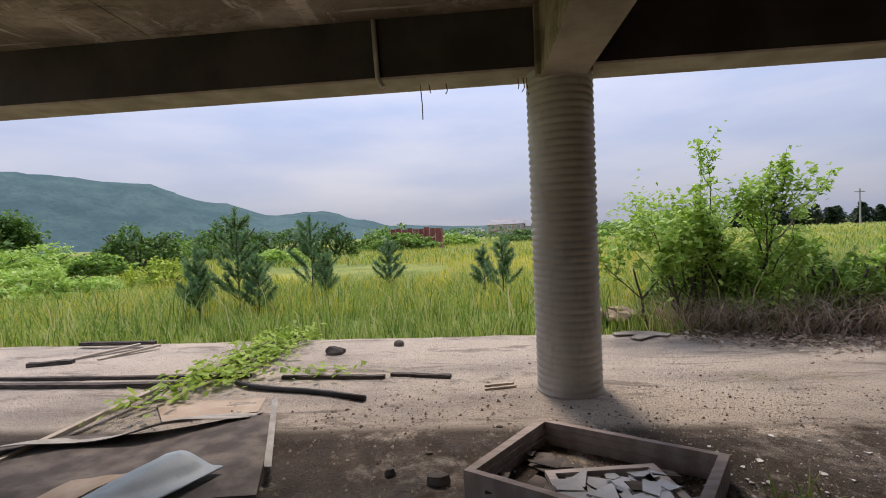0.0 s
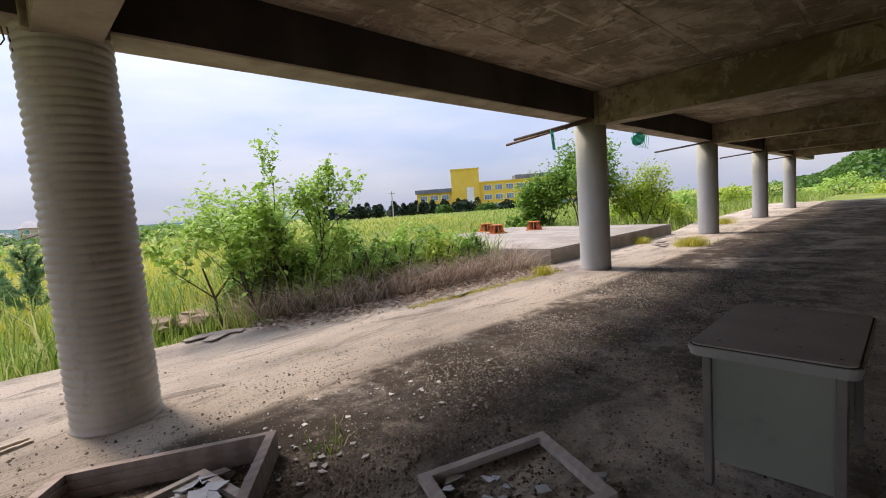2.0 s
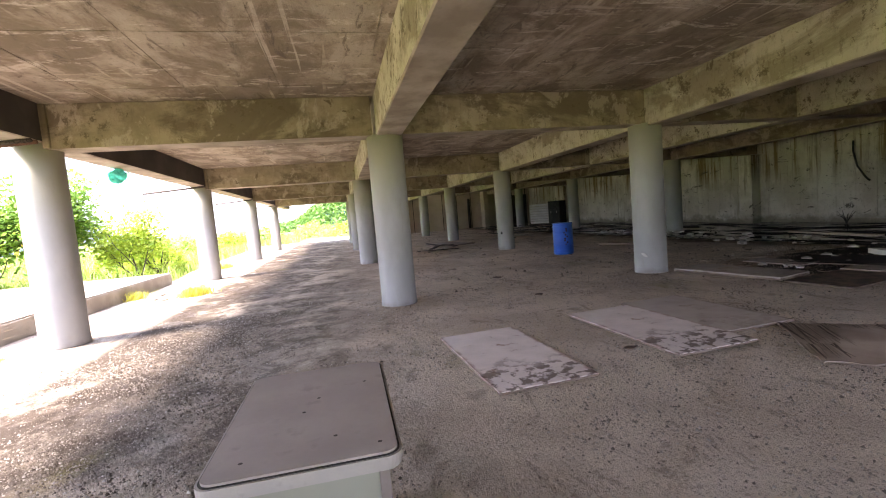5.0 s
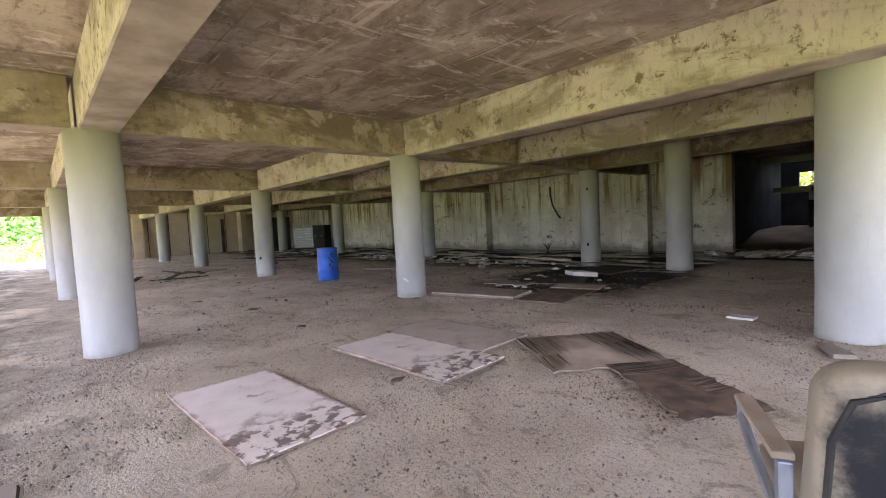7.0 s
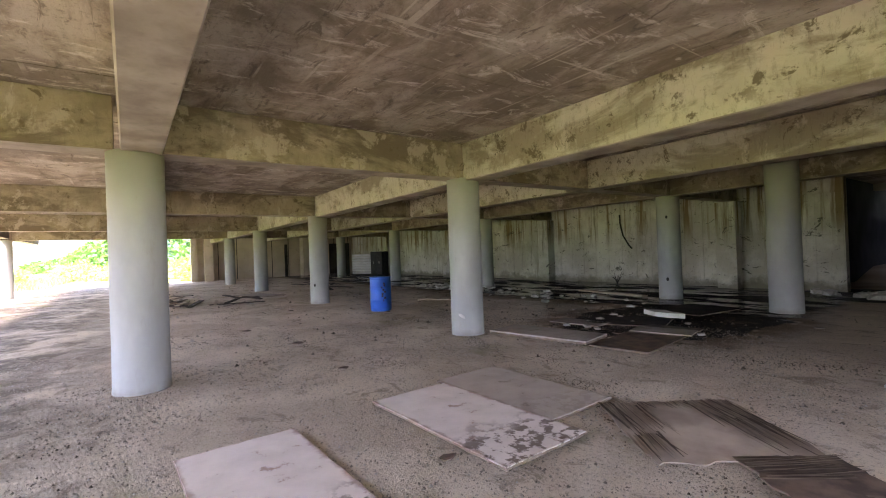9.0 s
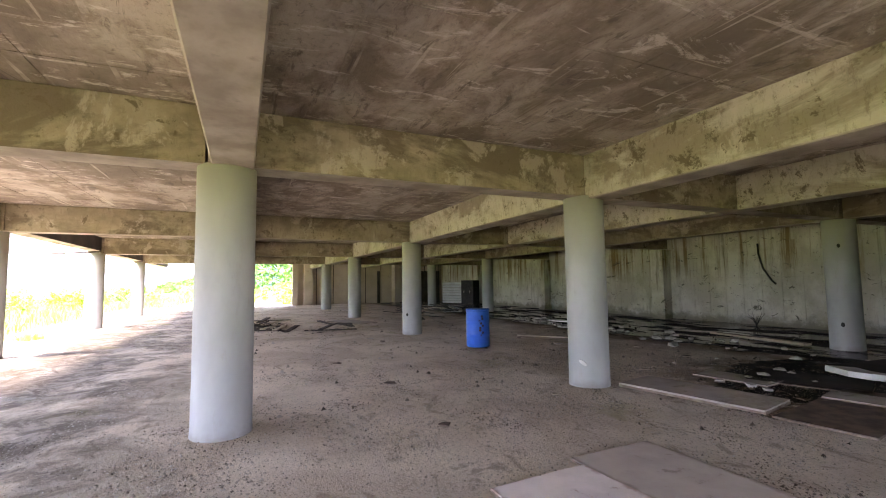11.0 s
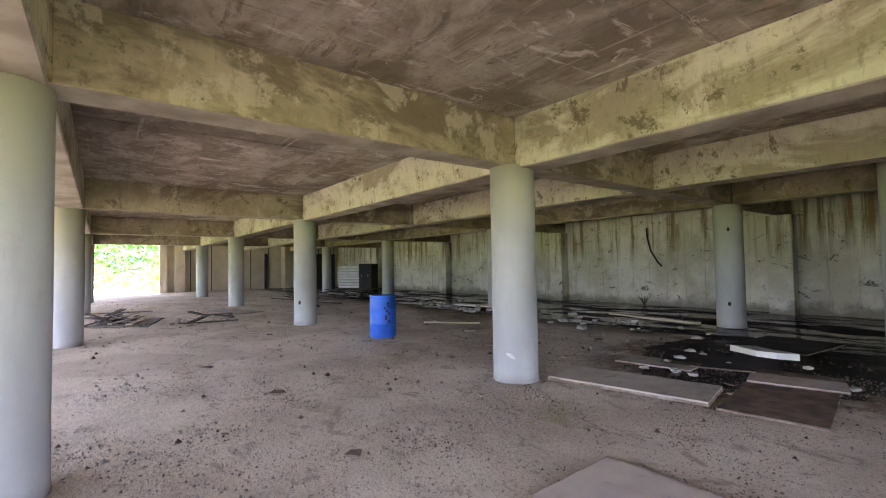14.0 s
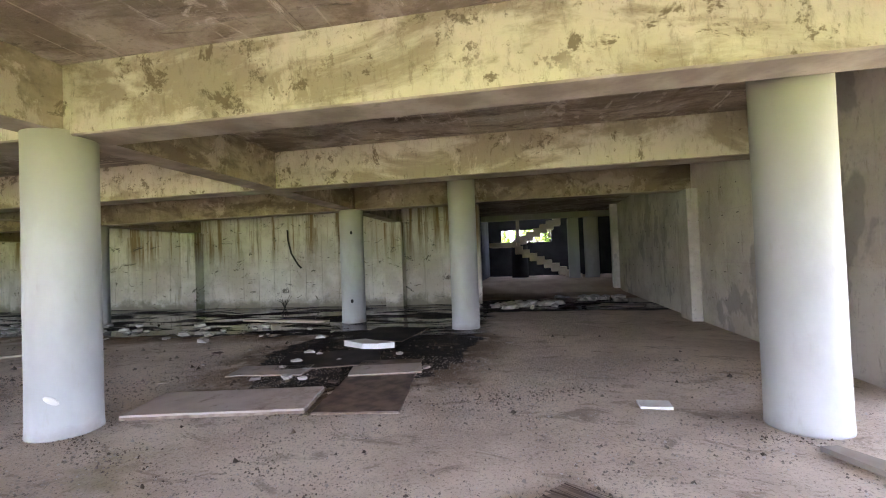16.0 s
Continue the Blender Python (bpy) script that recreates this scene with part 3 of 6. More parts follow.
def rounded(x0, x1, y0, y1, r, z0, z1, n=6):
    pts = []
    for cx, cy, a0 in ((x1 - r, y1 - r, 0), (x0 + r, y1 - r, 90), (x0 + r, y0 + r, 180), (x1 - r, y0 + r, 270)):
        for k in range(n + 1):
            a = radians(a0 + 90 * k / n)
            pts.append((cx + r * math.cos(a), cy + r * math.sin(a)))
    return prism(pts, z0, z1)


def office_desk(m):
    desk = thing("desk", "small grey-green steel desk with rounded laminate top", "desk", m)
    part("tabletop", rounded(-0.475, 0.475, -0.305, 0.305, 0.045, 0.712, 0.722), TOP, desk, "dusty brown-grey laminate top")
    part("edge_band", rounded(-0.49, 0.49, -0.32, 0.32, 0.055, 0.684, 0.711), EDGE, desk, "two-step pale vinyl edge")
    part("edge_band", rounded(-0.484, 0.484, -0.314, 0.314, 0.05, 0.664, 0.684), EDGE, desk)
    part("seam", rounded(-0.482, 0.482, -0.312, 0.312, 0.05, 0.710, 0.714), BLACK, desk)
    part("side_panel", box(-0.432, -0.42, -0.24, 0.22, 0.13, 0.664), STEEL_G, desk)
    part("side_panel", box(0.42, 0.432, -0.24, 0.22, 0.13, 0.664), STEEL_G, desk)
    part("back_panel", box(-0.42, 0.42, 0.225, 0.237, 0.2, 0.664), STEEL_G, desk)
    drawers = part("drawer_unit", box(-0.415, -0.02, -0.235, 0.22, 0.14, 0.655), STEEL_G, desk)
    for k in range(3):
        face = part("drawer_front", box(-0.41, -0.025, -0.25, -0.236, 0.15 + k * 0.168, 0.31 + k * 0.168, 0.004), STEEL_G, desk)
        part("handle", box(-0.27, -0.16, -0.262, -0.25, 0.25 + k * 0.168, 0.262 + k * 0.168), EDGE, face)
    for x in (-0.43, 0.43):
        for y in (-0.255, 0.24):
            part("leg", box(x - 0.022, x + 0.022, y - 0.018, y + 0.018, 0.0, 0.664, 0.004), LEG, desk)
    for x, y in ((-0.40, -0.25), (-0.3, -0.1), (-0.05, 0.03), (0.08, -0.02), (-0.38, 0.2), (0.2, -0.22)):
        part("scuff", lathe([(0.008, 0.722), (0.006, 0.7225)], 8, m=pose(x, y, 0)), DARKHOLE, desk)
    return desk


office_desk(pose(3.115, 0.335, 0.0, 0, 0, -1))


def stained_board(base, stain, name, amount=0.85):
    m = Mat(name, 0.8)
    c = m.mix(m.noise(3, 5, 0.6, None, 0.35, 0.7), base, tuple(v * 0.86 for v in base))
    c = m.mix(m.math("MULTIPLY", m.noise(5.5, 5, 0.65, None, 0.60, 0.68), 0.8), c, stain)
    edge = m.step(m.math("ADD", m.math("ABSOLUTE", m.axis("Y")), m.math("MULTIPLY", m.noise(7, 4), 0.16)), 0.49, 0.54)
    c = m.mix(m.math("MULTIPLY", edge, 0.75), c, stain)
    far = m.math("MULTIPLY", m.step(m.math("ADD", m.math("MULTIPLY", m.axis("X"), -1.0), m.math("MULTIPLY", m.noise(4, 5), 0.9)), 0.6, 1.05), m.noise(9, 5, 0.6, None, 0.47, 0.56))
    m.colour(m.mix(m.math("MULTIPLY", far, amount), c, (0.10, 0.065, 0.05)))
    return m.bump(m.noise(30, 4), 0.3, 0.004).m


WHITEBOARD = stained_board((0.68, 0.61, 0.575), (0.30, 0.19, 0.15), "white_faced_board")
GREYBOARD = stained_board((0.43, 0.375, 0.33), (0.24, 0.195, 0.165), "dust_covered_board", 0.2)
PLY = plain("rotten_plywood", (0.10, 0.075, 0.06), (0.17, 0.125, 0.10), 3, 0.85, grain=30, strength=0.5, stretch=(0.4, 4, 1))
REDPLY = plain("wet_red_plywood", (0.19, 0.135, 0.105), (0.07, 0.052, 0.044), 5, 0.6, grain=30, strength=0.4)
BARKPLY = plain("soaked_plywood", (0.03, 0.024, 0.02), (0.055, 0.043, 0.035), 2.2, 0.85, grain=30, strength=0.4)
DUSTPLY = plain("dusted_plywood", (0.46, 0.38, 0.31), (0.28, 0.22, 0.18), 1.7, 0.85, grain=40, strength=0.4)
BOARDEDGE = plain("swollen_board_edge", (0.16, 0.11, 0.08), (0.30, 0.24, 0.19), 9, 0.9)


def board(cx, cy, length, width, turn, material, label, thick=0.022, tilt=0.0, z=0.012, seed=0):
    """A fallen board with nibbled, swollen edges."""
    m = pose(cx, cy, z, tilt, 0, turn)
    ob = thing("board", label, "board", m, "fallen boards")
    rng = random.Random(seed)
    pts = []
    hx, hy = length / 2, width / 2
    for (ax, ay), (bx, by) in zip(((-hx, -hy), (hx, -hy), (hx, hy), (-hx, hy)), ((hx, -hy), (hx, hy), (-hx, hy), (-hx, -hy))):
        for k in range(14):
            f = k / 14
            pts.append((ax + (bx - ax) * f + rng.uniform(-0.008, 0.008) * (k > 0), ay + (by - ay) * f + rng.uniform(-0.008, 0.008) * (k > 0)))
    part("core", prism([(x * 1.004, y * 1.006) for x, y in pts], 0, thick * 0.55), BOARDEDGE, ob)
    part("face", prism(pts, thick * 0.55, thick), material, ob)
    return ob


board(5.38, -1.35, 1.76, 0.9, 2.5, WHITEBOARD, "white-faced board with brown burn-like stains, flat on the floor", seed=1)
board(5.5, -3.08, 1.84, 0.9, 2.5, WHITEBOARD, "white-faced board with swollen broken edge on the floor", seed=2, z=0.03)
board(5.81, -4.0, 1.66, 0.92, 1.5, GREYBOARD, "dust-covered grey board lying half under a white one", seed=3)
board(7.68, -6.55, 1.84, 0.78, 11.5, GREYBOARD, "dusty grey board at the edge of a puddle", 0.05, seed=4)
board(6.33, -7.5, 0.88, 2.28, 8, REDPLY, "wet brown plywood sheet beside a puddle", seed=5)
board(8.05, -7.95, 1.05, 0.55, 8, GREYBOARD, "broken grey board lying in a puddle", seed=6)
board(6.38, -8.0, 0.95, 0.5, 14, GREYBOARD, "broken pale board lying on wet plywood", z=0.035, seed=7)
board(7.5, -8.7, 1.5, 1.1, 20, BARKPLY, "black soaked plywood sheet lying in a puddle", seed=9)
board(7.3, -11.0, 1.2, 1.6, -6, BARKPLY, "black soaked plywood sheet lying in a puddle", seed=10)
board(21.8, -5.0, 2.2, 1.0, 20, GREYBOARD, "pale board lying on the far floor", seed=8)


def peeling_plywood(m, label, length, width, material, zones, seed):
    """A rotten plywood sheet with a ragged outline whose veneer comes off in long splinters."""
    ob = thing("plywood_sheet", label, "plywood", m, "peeling plywood")
    rng = random.Random(seed)
    hx, hy = length / 2, width / 2
    pts = []
    for (ax, ay), (bx, by) in zip(((-hx, -hy), (hx, -hy), (hx, hy), (-hx, hy)), ((hx, -hy), (hx, hy), (-hx, hy), (-hx, -hy))):
        for k in range(18):
            f = k / 18
            pts.append((ax + (bx - ax) * f + rng.uniform(-0.02, 0.02), ay + (by - ay) * f + rng.uniform(-0.025, 0.025)))
    part("core", prism([(x * 0.985, y * 0.985) for x, y in pts], 0, 0.01), BOARDEDGE, ob)
    part("face", prism(pts, 0.01, 0.016), material, ob)
    for x0, x1, y0, y1, n in zones:
        for k in range(n):
            x = x0 + (x1 - x0) * (k + rng.uniform(0.1, 0.9)) / n
            a, b = y0 + rng.uniform(-0.06, 0.10) * (y1 - y0), y1 + rng.uniform(-0.25, 0.04) * (y1 - y0)
            w, skew, z = rng.uniform(0.003, 0.011), rng.uniform(-0.05, 0.05), 0.016 + rng.uniform(0, 0.004)
            lift = rng.uniform(0.006, 0.03)
            bm = bmesh.new()
            low = [bm.verts.new(p) for p in ((x - w, a, z), (x + w, a, z), (x + skew * 0.5 + w, (a + b) / 2, z + lift * 0.3), (x + skew * 0.5 - w, (a + b) / 2, z + lift * 0.3))]
            top = [bm.verts.new(p) for p in ((x + skew - w * 0.4, b, z + lift), (x + skew + w * 0.4, b, z + lift))]
            bm.faces.new(low)
            bm.faces.new((low[3], low[2], top[1], top[0]))
            bmesh.ops.solidify(bm, geom=bm.faces[:], thickness=0.006)
            part("splinter", bm, SLAT if rng.random() < 0.6 else PLY, ob)
    return ob


SLAT = plain("grey_veneer_splinter", (0.22, 0.175, 0.14), (0.36, 0.295, 0.24), 5, 0.8, stretch=(6, 1, 1))
peeling_plywood(pose(4.12, -4.36, 0.014, 0, 0, 53.5), "weathered plywood sheet, veneer splintering under dust", 1.2, 1.22, DUSTPLY, ((-0.6, -0.2, -0.6, 0.1, 26), (-0.6, -0.25, -0.2, 0.6, 20), (0.2, 0.6, -0.6, 0.2, 26), (-0.2, 0.25, -0.6, -0.35, 18), (0.35, 0.6, 0.1, 0.6, 12)), 3)
peeling_plywood(pose(3.02, -3.91, 0.016, 0, 0, 142), "dark brown rotten plywood sheet with torn veneer", 1.2, 0.68, REDPLY, ((-0.6, -0.3, -0.33, 0.33, 24), (-0.1, 0.2, 0.1, 0.33, 14)), 4)

FOAM = plain("white_foam", (0.66, 0.655, 0.64), (0.76, 0.755, 0.74), 4, 0.85)


def foam_sheet(m, label, pts, thick, material=None):
    ob = part("foam_sheet", chipped(prism(pts, 0, thick), 0.2, 0.015, pts[0][0]), material or FOAM)
    ob.matrix_world = m
    return tagged(ob, label, "foam sheet")


foam_sheet(pose(7.15, -9.45, 0.06, 4, 3, -38), "broken white foam sheet propped in a puddle", [(-0.45, -0.2), (-0.1, -0.28), (0.1, -0.2), (0.5, -0.22), (0.48, 0.22), (-0.2, 0.26), (-0.42, 0.1)], 0.09)
foam_sheet(pose(3.29, -6.83, 0.008, 0, 0, 2), "thin white strip of board on the dusty floor", [(-0.15, -0.1), (0.15, -0.1), (0.16, 0.1), (-0.14, 0.1)], 0.025)
foam_sheet(pose(2.25, -5.72, 0.008, 0, 0, -62), "white plaster piece at the foot of a column", [(-0.22, -0.08), (0.2, -0.06), (0.24, 0.05), (-0.2, 0.09)], 0.04, SLAB)

BLUE = plain("blue_plastic", (0.02, 0.12, 0.55), (0.03, 0.15, 0.62), 4, 0.42, grain=40, strength=0.05)
RUSTY = plain("brown_smear", (0.035, 0.035, 0.07), (0.07, 0.05, 0.07), 9, 0.8)
drum = thing("drum", "bright blue plastic drum with dark smears, standing upright", "drum", pose(13.22, -6.2, 0.0, 0, 0, 20))
soft(part("body", lathe([(0.26, 0.0), (0.28, 0.02), (0.285, 0.1), (0.283, 0.28), (0.29, 0.295), (0.29, 0.315), (0.283, 0.33), (0.283, 0.6), (0.29, 0.615), (0.29, 0.635), (0.283, 0.65), (0.28, 0.84), (0.27, 0.88), (0.25, 0.885)], 36), BLUE, drum))
part("rim", lathe([(0.272, 0.87), (0.288, 0.875), (0.288, 0.91), (0.272, 0.915)], 36), BLUE, drum, "raised blue rim")
bm = bmesh.new()
for k in range(9):
    a, z = radians(148 + 9 * math.sin(k * 1.9)), 0.3 + k * 0.055
    lathe([(0.03, -0.003), (0.022, 0.004)], 9, bm, Matrix.Translation((0.285 * math.cos(a), 0.285 * math.sin(a), z)) @ Euler((0, radians(90), a)).to_matrix().to_4x4())
part("smear", bm, RUSTY, drum, "dark brown painted smear")

# office armchair, seen from behind
LEATHER = plain("dusty_black_leather", (0.014, 0.015, 0.019), (0.05, 0.046, 0.042), 4, 0.5, grain=70, strength=0.25)
DUSTY = plain("dust_coated_leather", (0.30, 0.245, 0.19), (0.36, 0.30, 0.235), 5, 0.85)
CHROME = plain("dull_blue_grey_metal", (0.24, 0.27, 0.33), (0.32, 0.35, 0.40), 5, 0.4, 0.6)


def dusted_leather():
    """Black leather with tan dust lying on its top and shoulders."""
    m = Mat("dust_topped_leather", 0.55)
    blur = m.math("MULTIPLY", m.noise(6, 6, 0.7), 0.22)
    top = m.step(m.math("ADD", m.axis("Z"), blur), 0.96, 1.10)
    side = m.step(m.math("ADD", m.math("ABSOLUTE", m.axis("X")), blur), 0.30, 0.39)
    c = m.mix(m.noise(5, 6, 0.7, None, 0.5, 0.75), (0.012, 0.013, 0.018), (0.06, 0.055, 0.05))
    m.colour(m.mix(m.math("MULTIPLY", m.math("MAXIMUM", top, side), 0.9), c, (0.31, 0.26, 0.20)))
    return m.bump(m.noise(70, 3), 0.2, 0.004).m


chair = thing("armchair", "dusty black leather office armchair with curved armrests", "chair", pose(1.79, -2.22, 0, 0, 0, 206))
bm = bmesh.new()
rings = []
for k in range(17):
    z = 0.5 * k / 8 if k <= 8 else 0.5 + 0.11 * math.sin(math.pi / 2 * (k - 8) / 8)
    f = 1.0 if k <= 8 else math.cos(math.pi / 2 * (k - 8) / 8.3)
    hx, hy = 0.17 + 0.10 * f, 0.03 + 0.05 * f
    ring = []
    for j in range(40):
        a = math.tau * j / 40
        ca, sa = math.cos(a), math.sin(a)
        ring.append(bm.verts.new((hx * math.copysign(abs(ca) ** 0.4, ca), hy * math.copysign(abs(sa) ** 0.55, sa) - 0.012 * math.sin(math.pi * z / 0.61), z)))
    rings.append(ring)
for p, q in zip(rings, rings[1:]):
    for j in range(40):
        bm.faces.new((p[j], p[(j + 1) % 40], q[(j + 1) % 40], q[j]))
bm.faces.new(rings[0][::-1])
bm.faces.new(rings[-1])
bmesh.ops.transform(bm, matrix=pose(0, -0.27, 0.40, 12, 0, 0), verts=bm.verts)
soft(part("backrest", bm, dusted_leather(), chair))
part("piping", tube([(-0.235, -0.36, 0.46), (-0.24, -0.43, 0.78), (-0.2, -0.457, 0.91), (-0.1, -0.466, 0.95), (0.1, -0.466, 0.95), (0.2, -0.457, 0.91), (0.24, -0.43, 0.78), (0.235, -0.36, 0.46)], 0.011), LEATHER, chair)
bm = rounded(-0.26, 0.26, -0.26, 0.27, 0.07, 0.36, 0.47)
bmesh.ops.bevel(bm, geom=[e for e in bm.edges if e.verts[0].co.z > 0.46 and e.verts[1].co.z > 0.46], offset=0.03, segments=3, affect="EDGES")
soft(part("seat", bm, DUSTY, chair, "dust-coated seat"))
for s in (-1, 1):
    arm = part("armrest", box(s * 0.31 - 0.035, s * 0.31 + 0.035, -0.27, 0.25, 0.625, 0.655, 0.012), DUSTY, chair, "dust-coated curved armrest")
    part("arm_loop", tube([(s * 0.31, 0.24, 0.64), (s * 0.31, 0.285, 0.61), (s * 0.31, 0.27, 0.55), (s * 0.31, 0.1, 0.48), (s * 0.31, -0.15, 0.42), (s * 0.31, -0.27, 0.40)], 0.02), CHROME, arm)
    part("arm_post", box(s * 0.31 - 0.022, s * 0.31 + 0.022, -0.29, -0.25, 0.34, 0.63, 0.006), CHROME, arm)
soft(part("gas_lift", lathe([(0.03, 0.09), (0.03, 0.36)], 16), BLACK, chair))
for k in range(5):
    a = radians(72 * k + 20)
    leg = part("base_arm", tube([(0, 0, 0.1), (0.28 * math.cos(a), 0.28 * math.sin(a), 0.075)], 0.024, 8, taper=0.7), BLACK, chair)
    part("castor", lathe([(0.028, -0.012), (0.028, 0.012)], 14, m=pose(0.28 * math.cos(a), 0.28 * math.sin(a), 0.03, 90, 0, 72 * k)), BLACK, leg)

# large and small window frames with broken glass
SASHW = plain("pale_sash_wood", (0.36, 0.31, 0.275), (0.46, 0.40, 0.36), 4, 0.7, stretch=(1, 6, 1))
WOODF = plain("brown_wood_frame", (0.25, 0.195, 0.165), (0.36, 0.295, 0.255), 4, 0.7, stretch=(1, 6, 1))
GLASSY = plain("dusty_glass", (0.34, 0.35, 0.35), (0.46, 0.47, 0.465), 3, 0.25, grain=20, strength=0.08, spec=0.5)
BARK = plain("rotten_veneer", (0.06, 0.05, 0.043), (0.15, 0.125, 0.105), 5, 0.85, grain=25, strength=0.7)


def frame_box(name, corners, z0, z1, wide, label, material=WOODF, lips=True):
    """A four-sided frame over corners in order."""
    ob = thing(name, label, "frame", pose(0, 0, 0))
    c = [Vector((x, y)) for x, y in corners]
    mid = sum(c, Vector((0, 0))) / 4
    for a, b in zip(c, c[1:] + c[:1]):
        ia, ib = a + (mid - a).normalized() * wide * 1.41, b + (mid - b).normalized() * wide * 1.41
        side = part("rail", prism([tuple(a), tuple(b), tuple(ib), tuple(ia)], z0, z1), material, ob)
        if lips:
            for f0, f1, w in ((0.25, 0.42, 0.7), (0.58, 0.75, 0.55)):
                ja, jb = a + (mid - a).normalized() * wide * 1.41 * (1 + w * 0.3), b + (mid - b).normalized() * wide * 1.41 * (1 + w * 0.3)
                part("lip", prism([tuple(ia), tuple(ib), tuple(jb), tuple(ja)], z0 + (z1 - z0) * f0, z0 + (z1 - z0) * f1), material, side)
    return ob


big = frame_box("window_frame", [(-0.14, 2.49), (0.38, 3.19), (1.39, 2.65), (0.88, 1.93)], 0.0, 0.16, 0.05, "brown wooden window frame lying flat, filled with rubbish")
frame_box("window_sash", [(0.40, 2.13), (0.33, 2.62), (0.98, 2.70), (1.06, 2.22)], 0.05, 0.085, 0.045, "loose brown sash with broken glass in a larger frame", SASHW, False)
frame_box("window_sash", [(1.75, 1.73), (2.54, 1.46), (2.26, 0.86), (1.50, 1.12)], 0.008, 0.05, 0.055, "small wooden sash with glass broken out, flat on floor", SASHW, False)


def shard(cx, cy, z, size, turn, material, label, category, seed, thick=0.004, tilt=0.0):
    rng = random.Random(seed)
    n = rng.choice((3, 4, 4, 5))
    pts = [(size * rng.uniform(0.55, 1.0) * math.cos(math.tau * k / n + rng.uniform(-0.3, 0.3)), size * rng.uniform(0.4, 0.9) * math.sin(math.tau * k / n + rng.uniform(-0.3, 0.3))) for k in range(n)]
    ob = part("shard", prism(pts, 0, thick), material)
    ob.matrix_world = pose(cx, cy, z, tilt, tilt * 0.6, turn)
    return tagged(ob, label, category, "broken pieces")


rng = random.Random(5)
for k in range(26):
    shard(0.68 + rng.uniform(-0.26, 0.28), 2.42 + rng.uniform(-0.2, 0.22), 0.055 + 0.0045 * k % 0.05, rng.uniform(0.05, 0.15), rng.uniform(0, 360), GLASSY, "broken dusty glass shard in the fallen sash", "glass shard", k, tilt=rng.uniform(-5, 5))
for k in range(34):
    u, v = rng.random(), rng.random()
    x, y = -0.05 + 0.42 * u + 0.75 * v * 0.9, 2.5 + 0.55 * u - 0.42 * v
    ob = shard(x, y, 0.02 + 0.0022 * k % 0.06, rng.uniform(0.06, 0.16), rng.uniform(0, 360), BARK, "curled rotten veneer scrap inside the frame", "veneer scrap", 100 + k, 0.006, rng.uniform(-14, 14))
for k in range(14):
    shard(1.66 + rng.uniform(0, 0.5) if k < 9 else 2.3 + rng.uniform(-0.15, 0.12), 1.2 + rng.uniform(-0.1, 0.45) if k < 9 else 1.05 + rng.uniform(-0.1, 0.2), 0.012, rng.uniform(0.04, 0.09), rng.uniform(0, 360), GLASSY, "pale glass shard near the small sash", "glass shard", 200 + k)
CHIPS = plain("white_chips", (0.50, 0.48, 0.46), (0.62, 0.60, 0.58), 4, 0.7)
for k in range(70):
    x, y = rng.gauss(2.3, 0.9), rng.gauss(2.55, 0.45)
    if k > 45:
        x, y = rng.gauss(1.5, 0.15), rng.gauss(2.6, 0.25)
    shard(x, y, 0.008, rng.uniform(0.01, 0.04), rng.uniform(0, 360), CHIPS, "small white broken chip on the damp floor", "chip", 300 + k, 0.006)

# rubbish along the open edge
PLANK = plain("blackened_plank", (0.035, 0.027, 0.022), (0.10, 0.08, 0.065), 6, 0.85, stretch=(1, 8, 8), strength=0.5)
PALEWOOD = plain("weathered_pale_wood", (0.36, 0.30, 0.23), (0.46, 0.39, 0.30), 5, 0.8, stretch=(1, 8, 8))
RUBBER = plain("black_rubber", (0.015, 0.014, 0.013), (0.035, 0.03, 0.028), 7, 0.6)


def plank(p0, p1, wide, thick, material, label, seed=0, name="plank"):
    a, b = Vector(p0), Vector(p1)
    d = b - a
    bm = bmesh.new()
    rng = random.Random(seed)
    n = 8
    rings = []
    for k in range(n + 1):
        w, h = wide / 2 * rng.uniform(0.8, 1.1), thick * rng.uniform(0.85, 1.1)
        x = d.length * (k / n - 0.5)
        rings.append([bm.verts.new((x, -w, 0)), bm.verts.new((x, w, 0)), bm.verts.new((x, w * 0.92, h)), bm.verts.new((x, -w * 0.92, h))])
    for r, q in zip(rings, rings[1:]):
        for i in range(4):
            bm.faces.new((r[i], r[(i + 1) % 4], q[(i + 1) % 4], q[i]))
    bm.faces.new(rings[0])
    bm.faces.new(rings[-1][::-1])
    bmesh.ops.recalc_face_normals(bm, faces=bm.faces)
    ob = part(name, bm, material)
    mid = (a + b) / 2
    ob.matrix_world = pose(mid.x, mid.y, mid.z, 0, -math.degrees(math.atan2(d.z, math.hypot(d.x, d.y))), math.degrees(math.atan2(d.y, d.x)))
    return tagged(ob, label, "plank")


plank((-7.2, 4.62, 0.0), (-3.3, 4.48, 0.0), 0.09, 0.05, PLANK, "blackened rotten plank lying on the concrete", 1)
plank((-7.0, 4.85, 0.0), (-2.6, 4.75, 0.0), 0.06, 0.04, PLANK, "long charred plank lying on the concrete", 2)
plank((-2.2, 4.68, 0.0), (-1.05, 4.62, 0.0), 0.06, 0.04, PLANK, "short charred plank end on the concrete", 3)
plank((-1.0, 4.72, 0.0), (-0.35, 4.6, 0.0), 0.07, 0.035, PLANK, "splintered dark plank end on the concrete", 4)
plank((-6.2, 6.4, 0.03), (-4.9, 6.3, 0.05), 0.08, 0.05, PLANK, "dark plank resting at the edge of the grass", 5)
plank((-5.7, 5.5, 0.0), (-5.1, 6.25, 0.05), 0.08, 0.03, PALEWOOD, "pale weathered board end", 6)
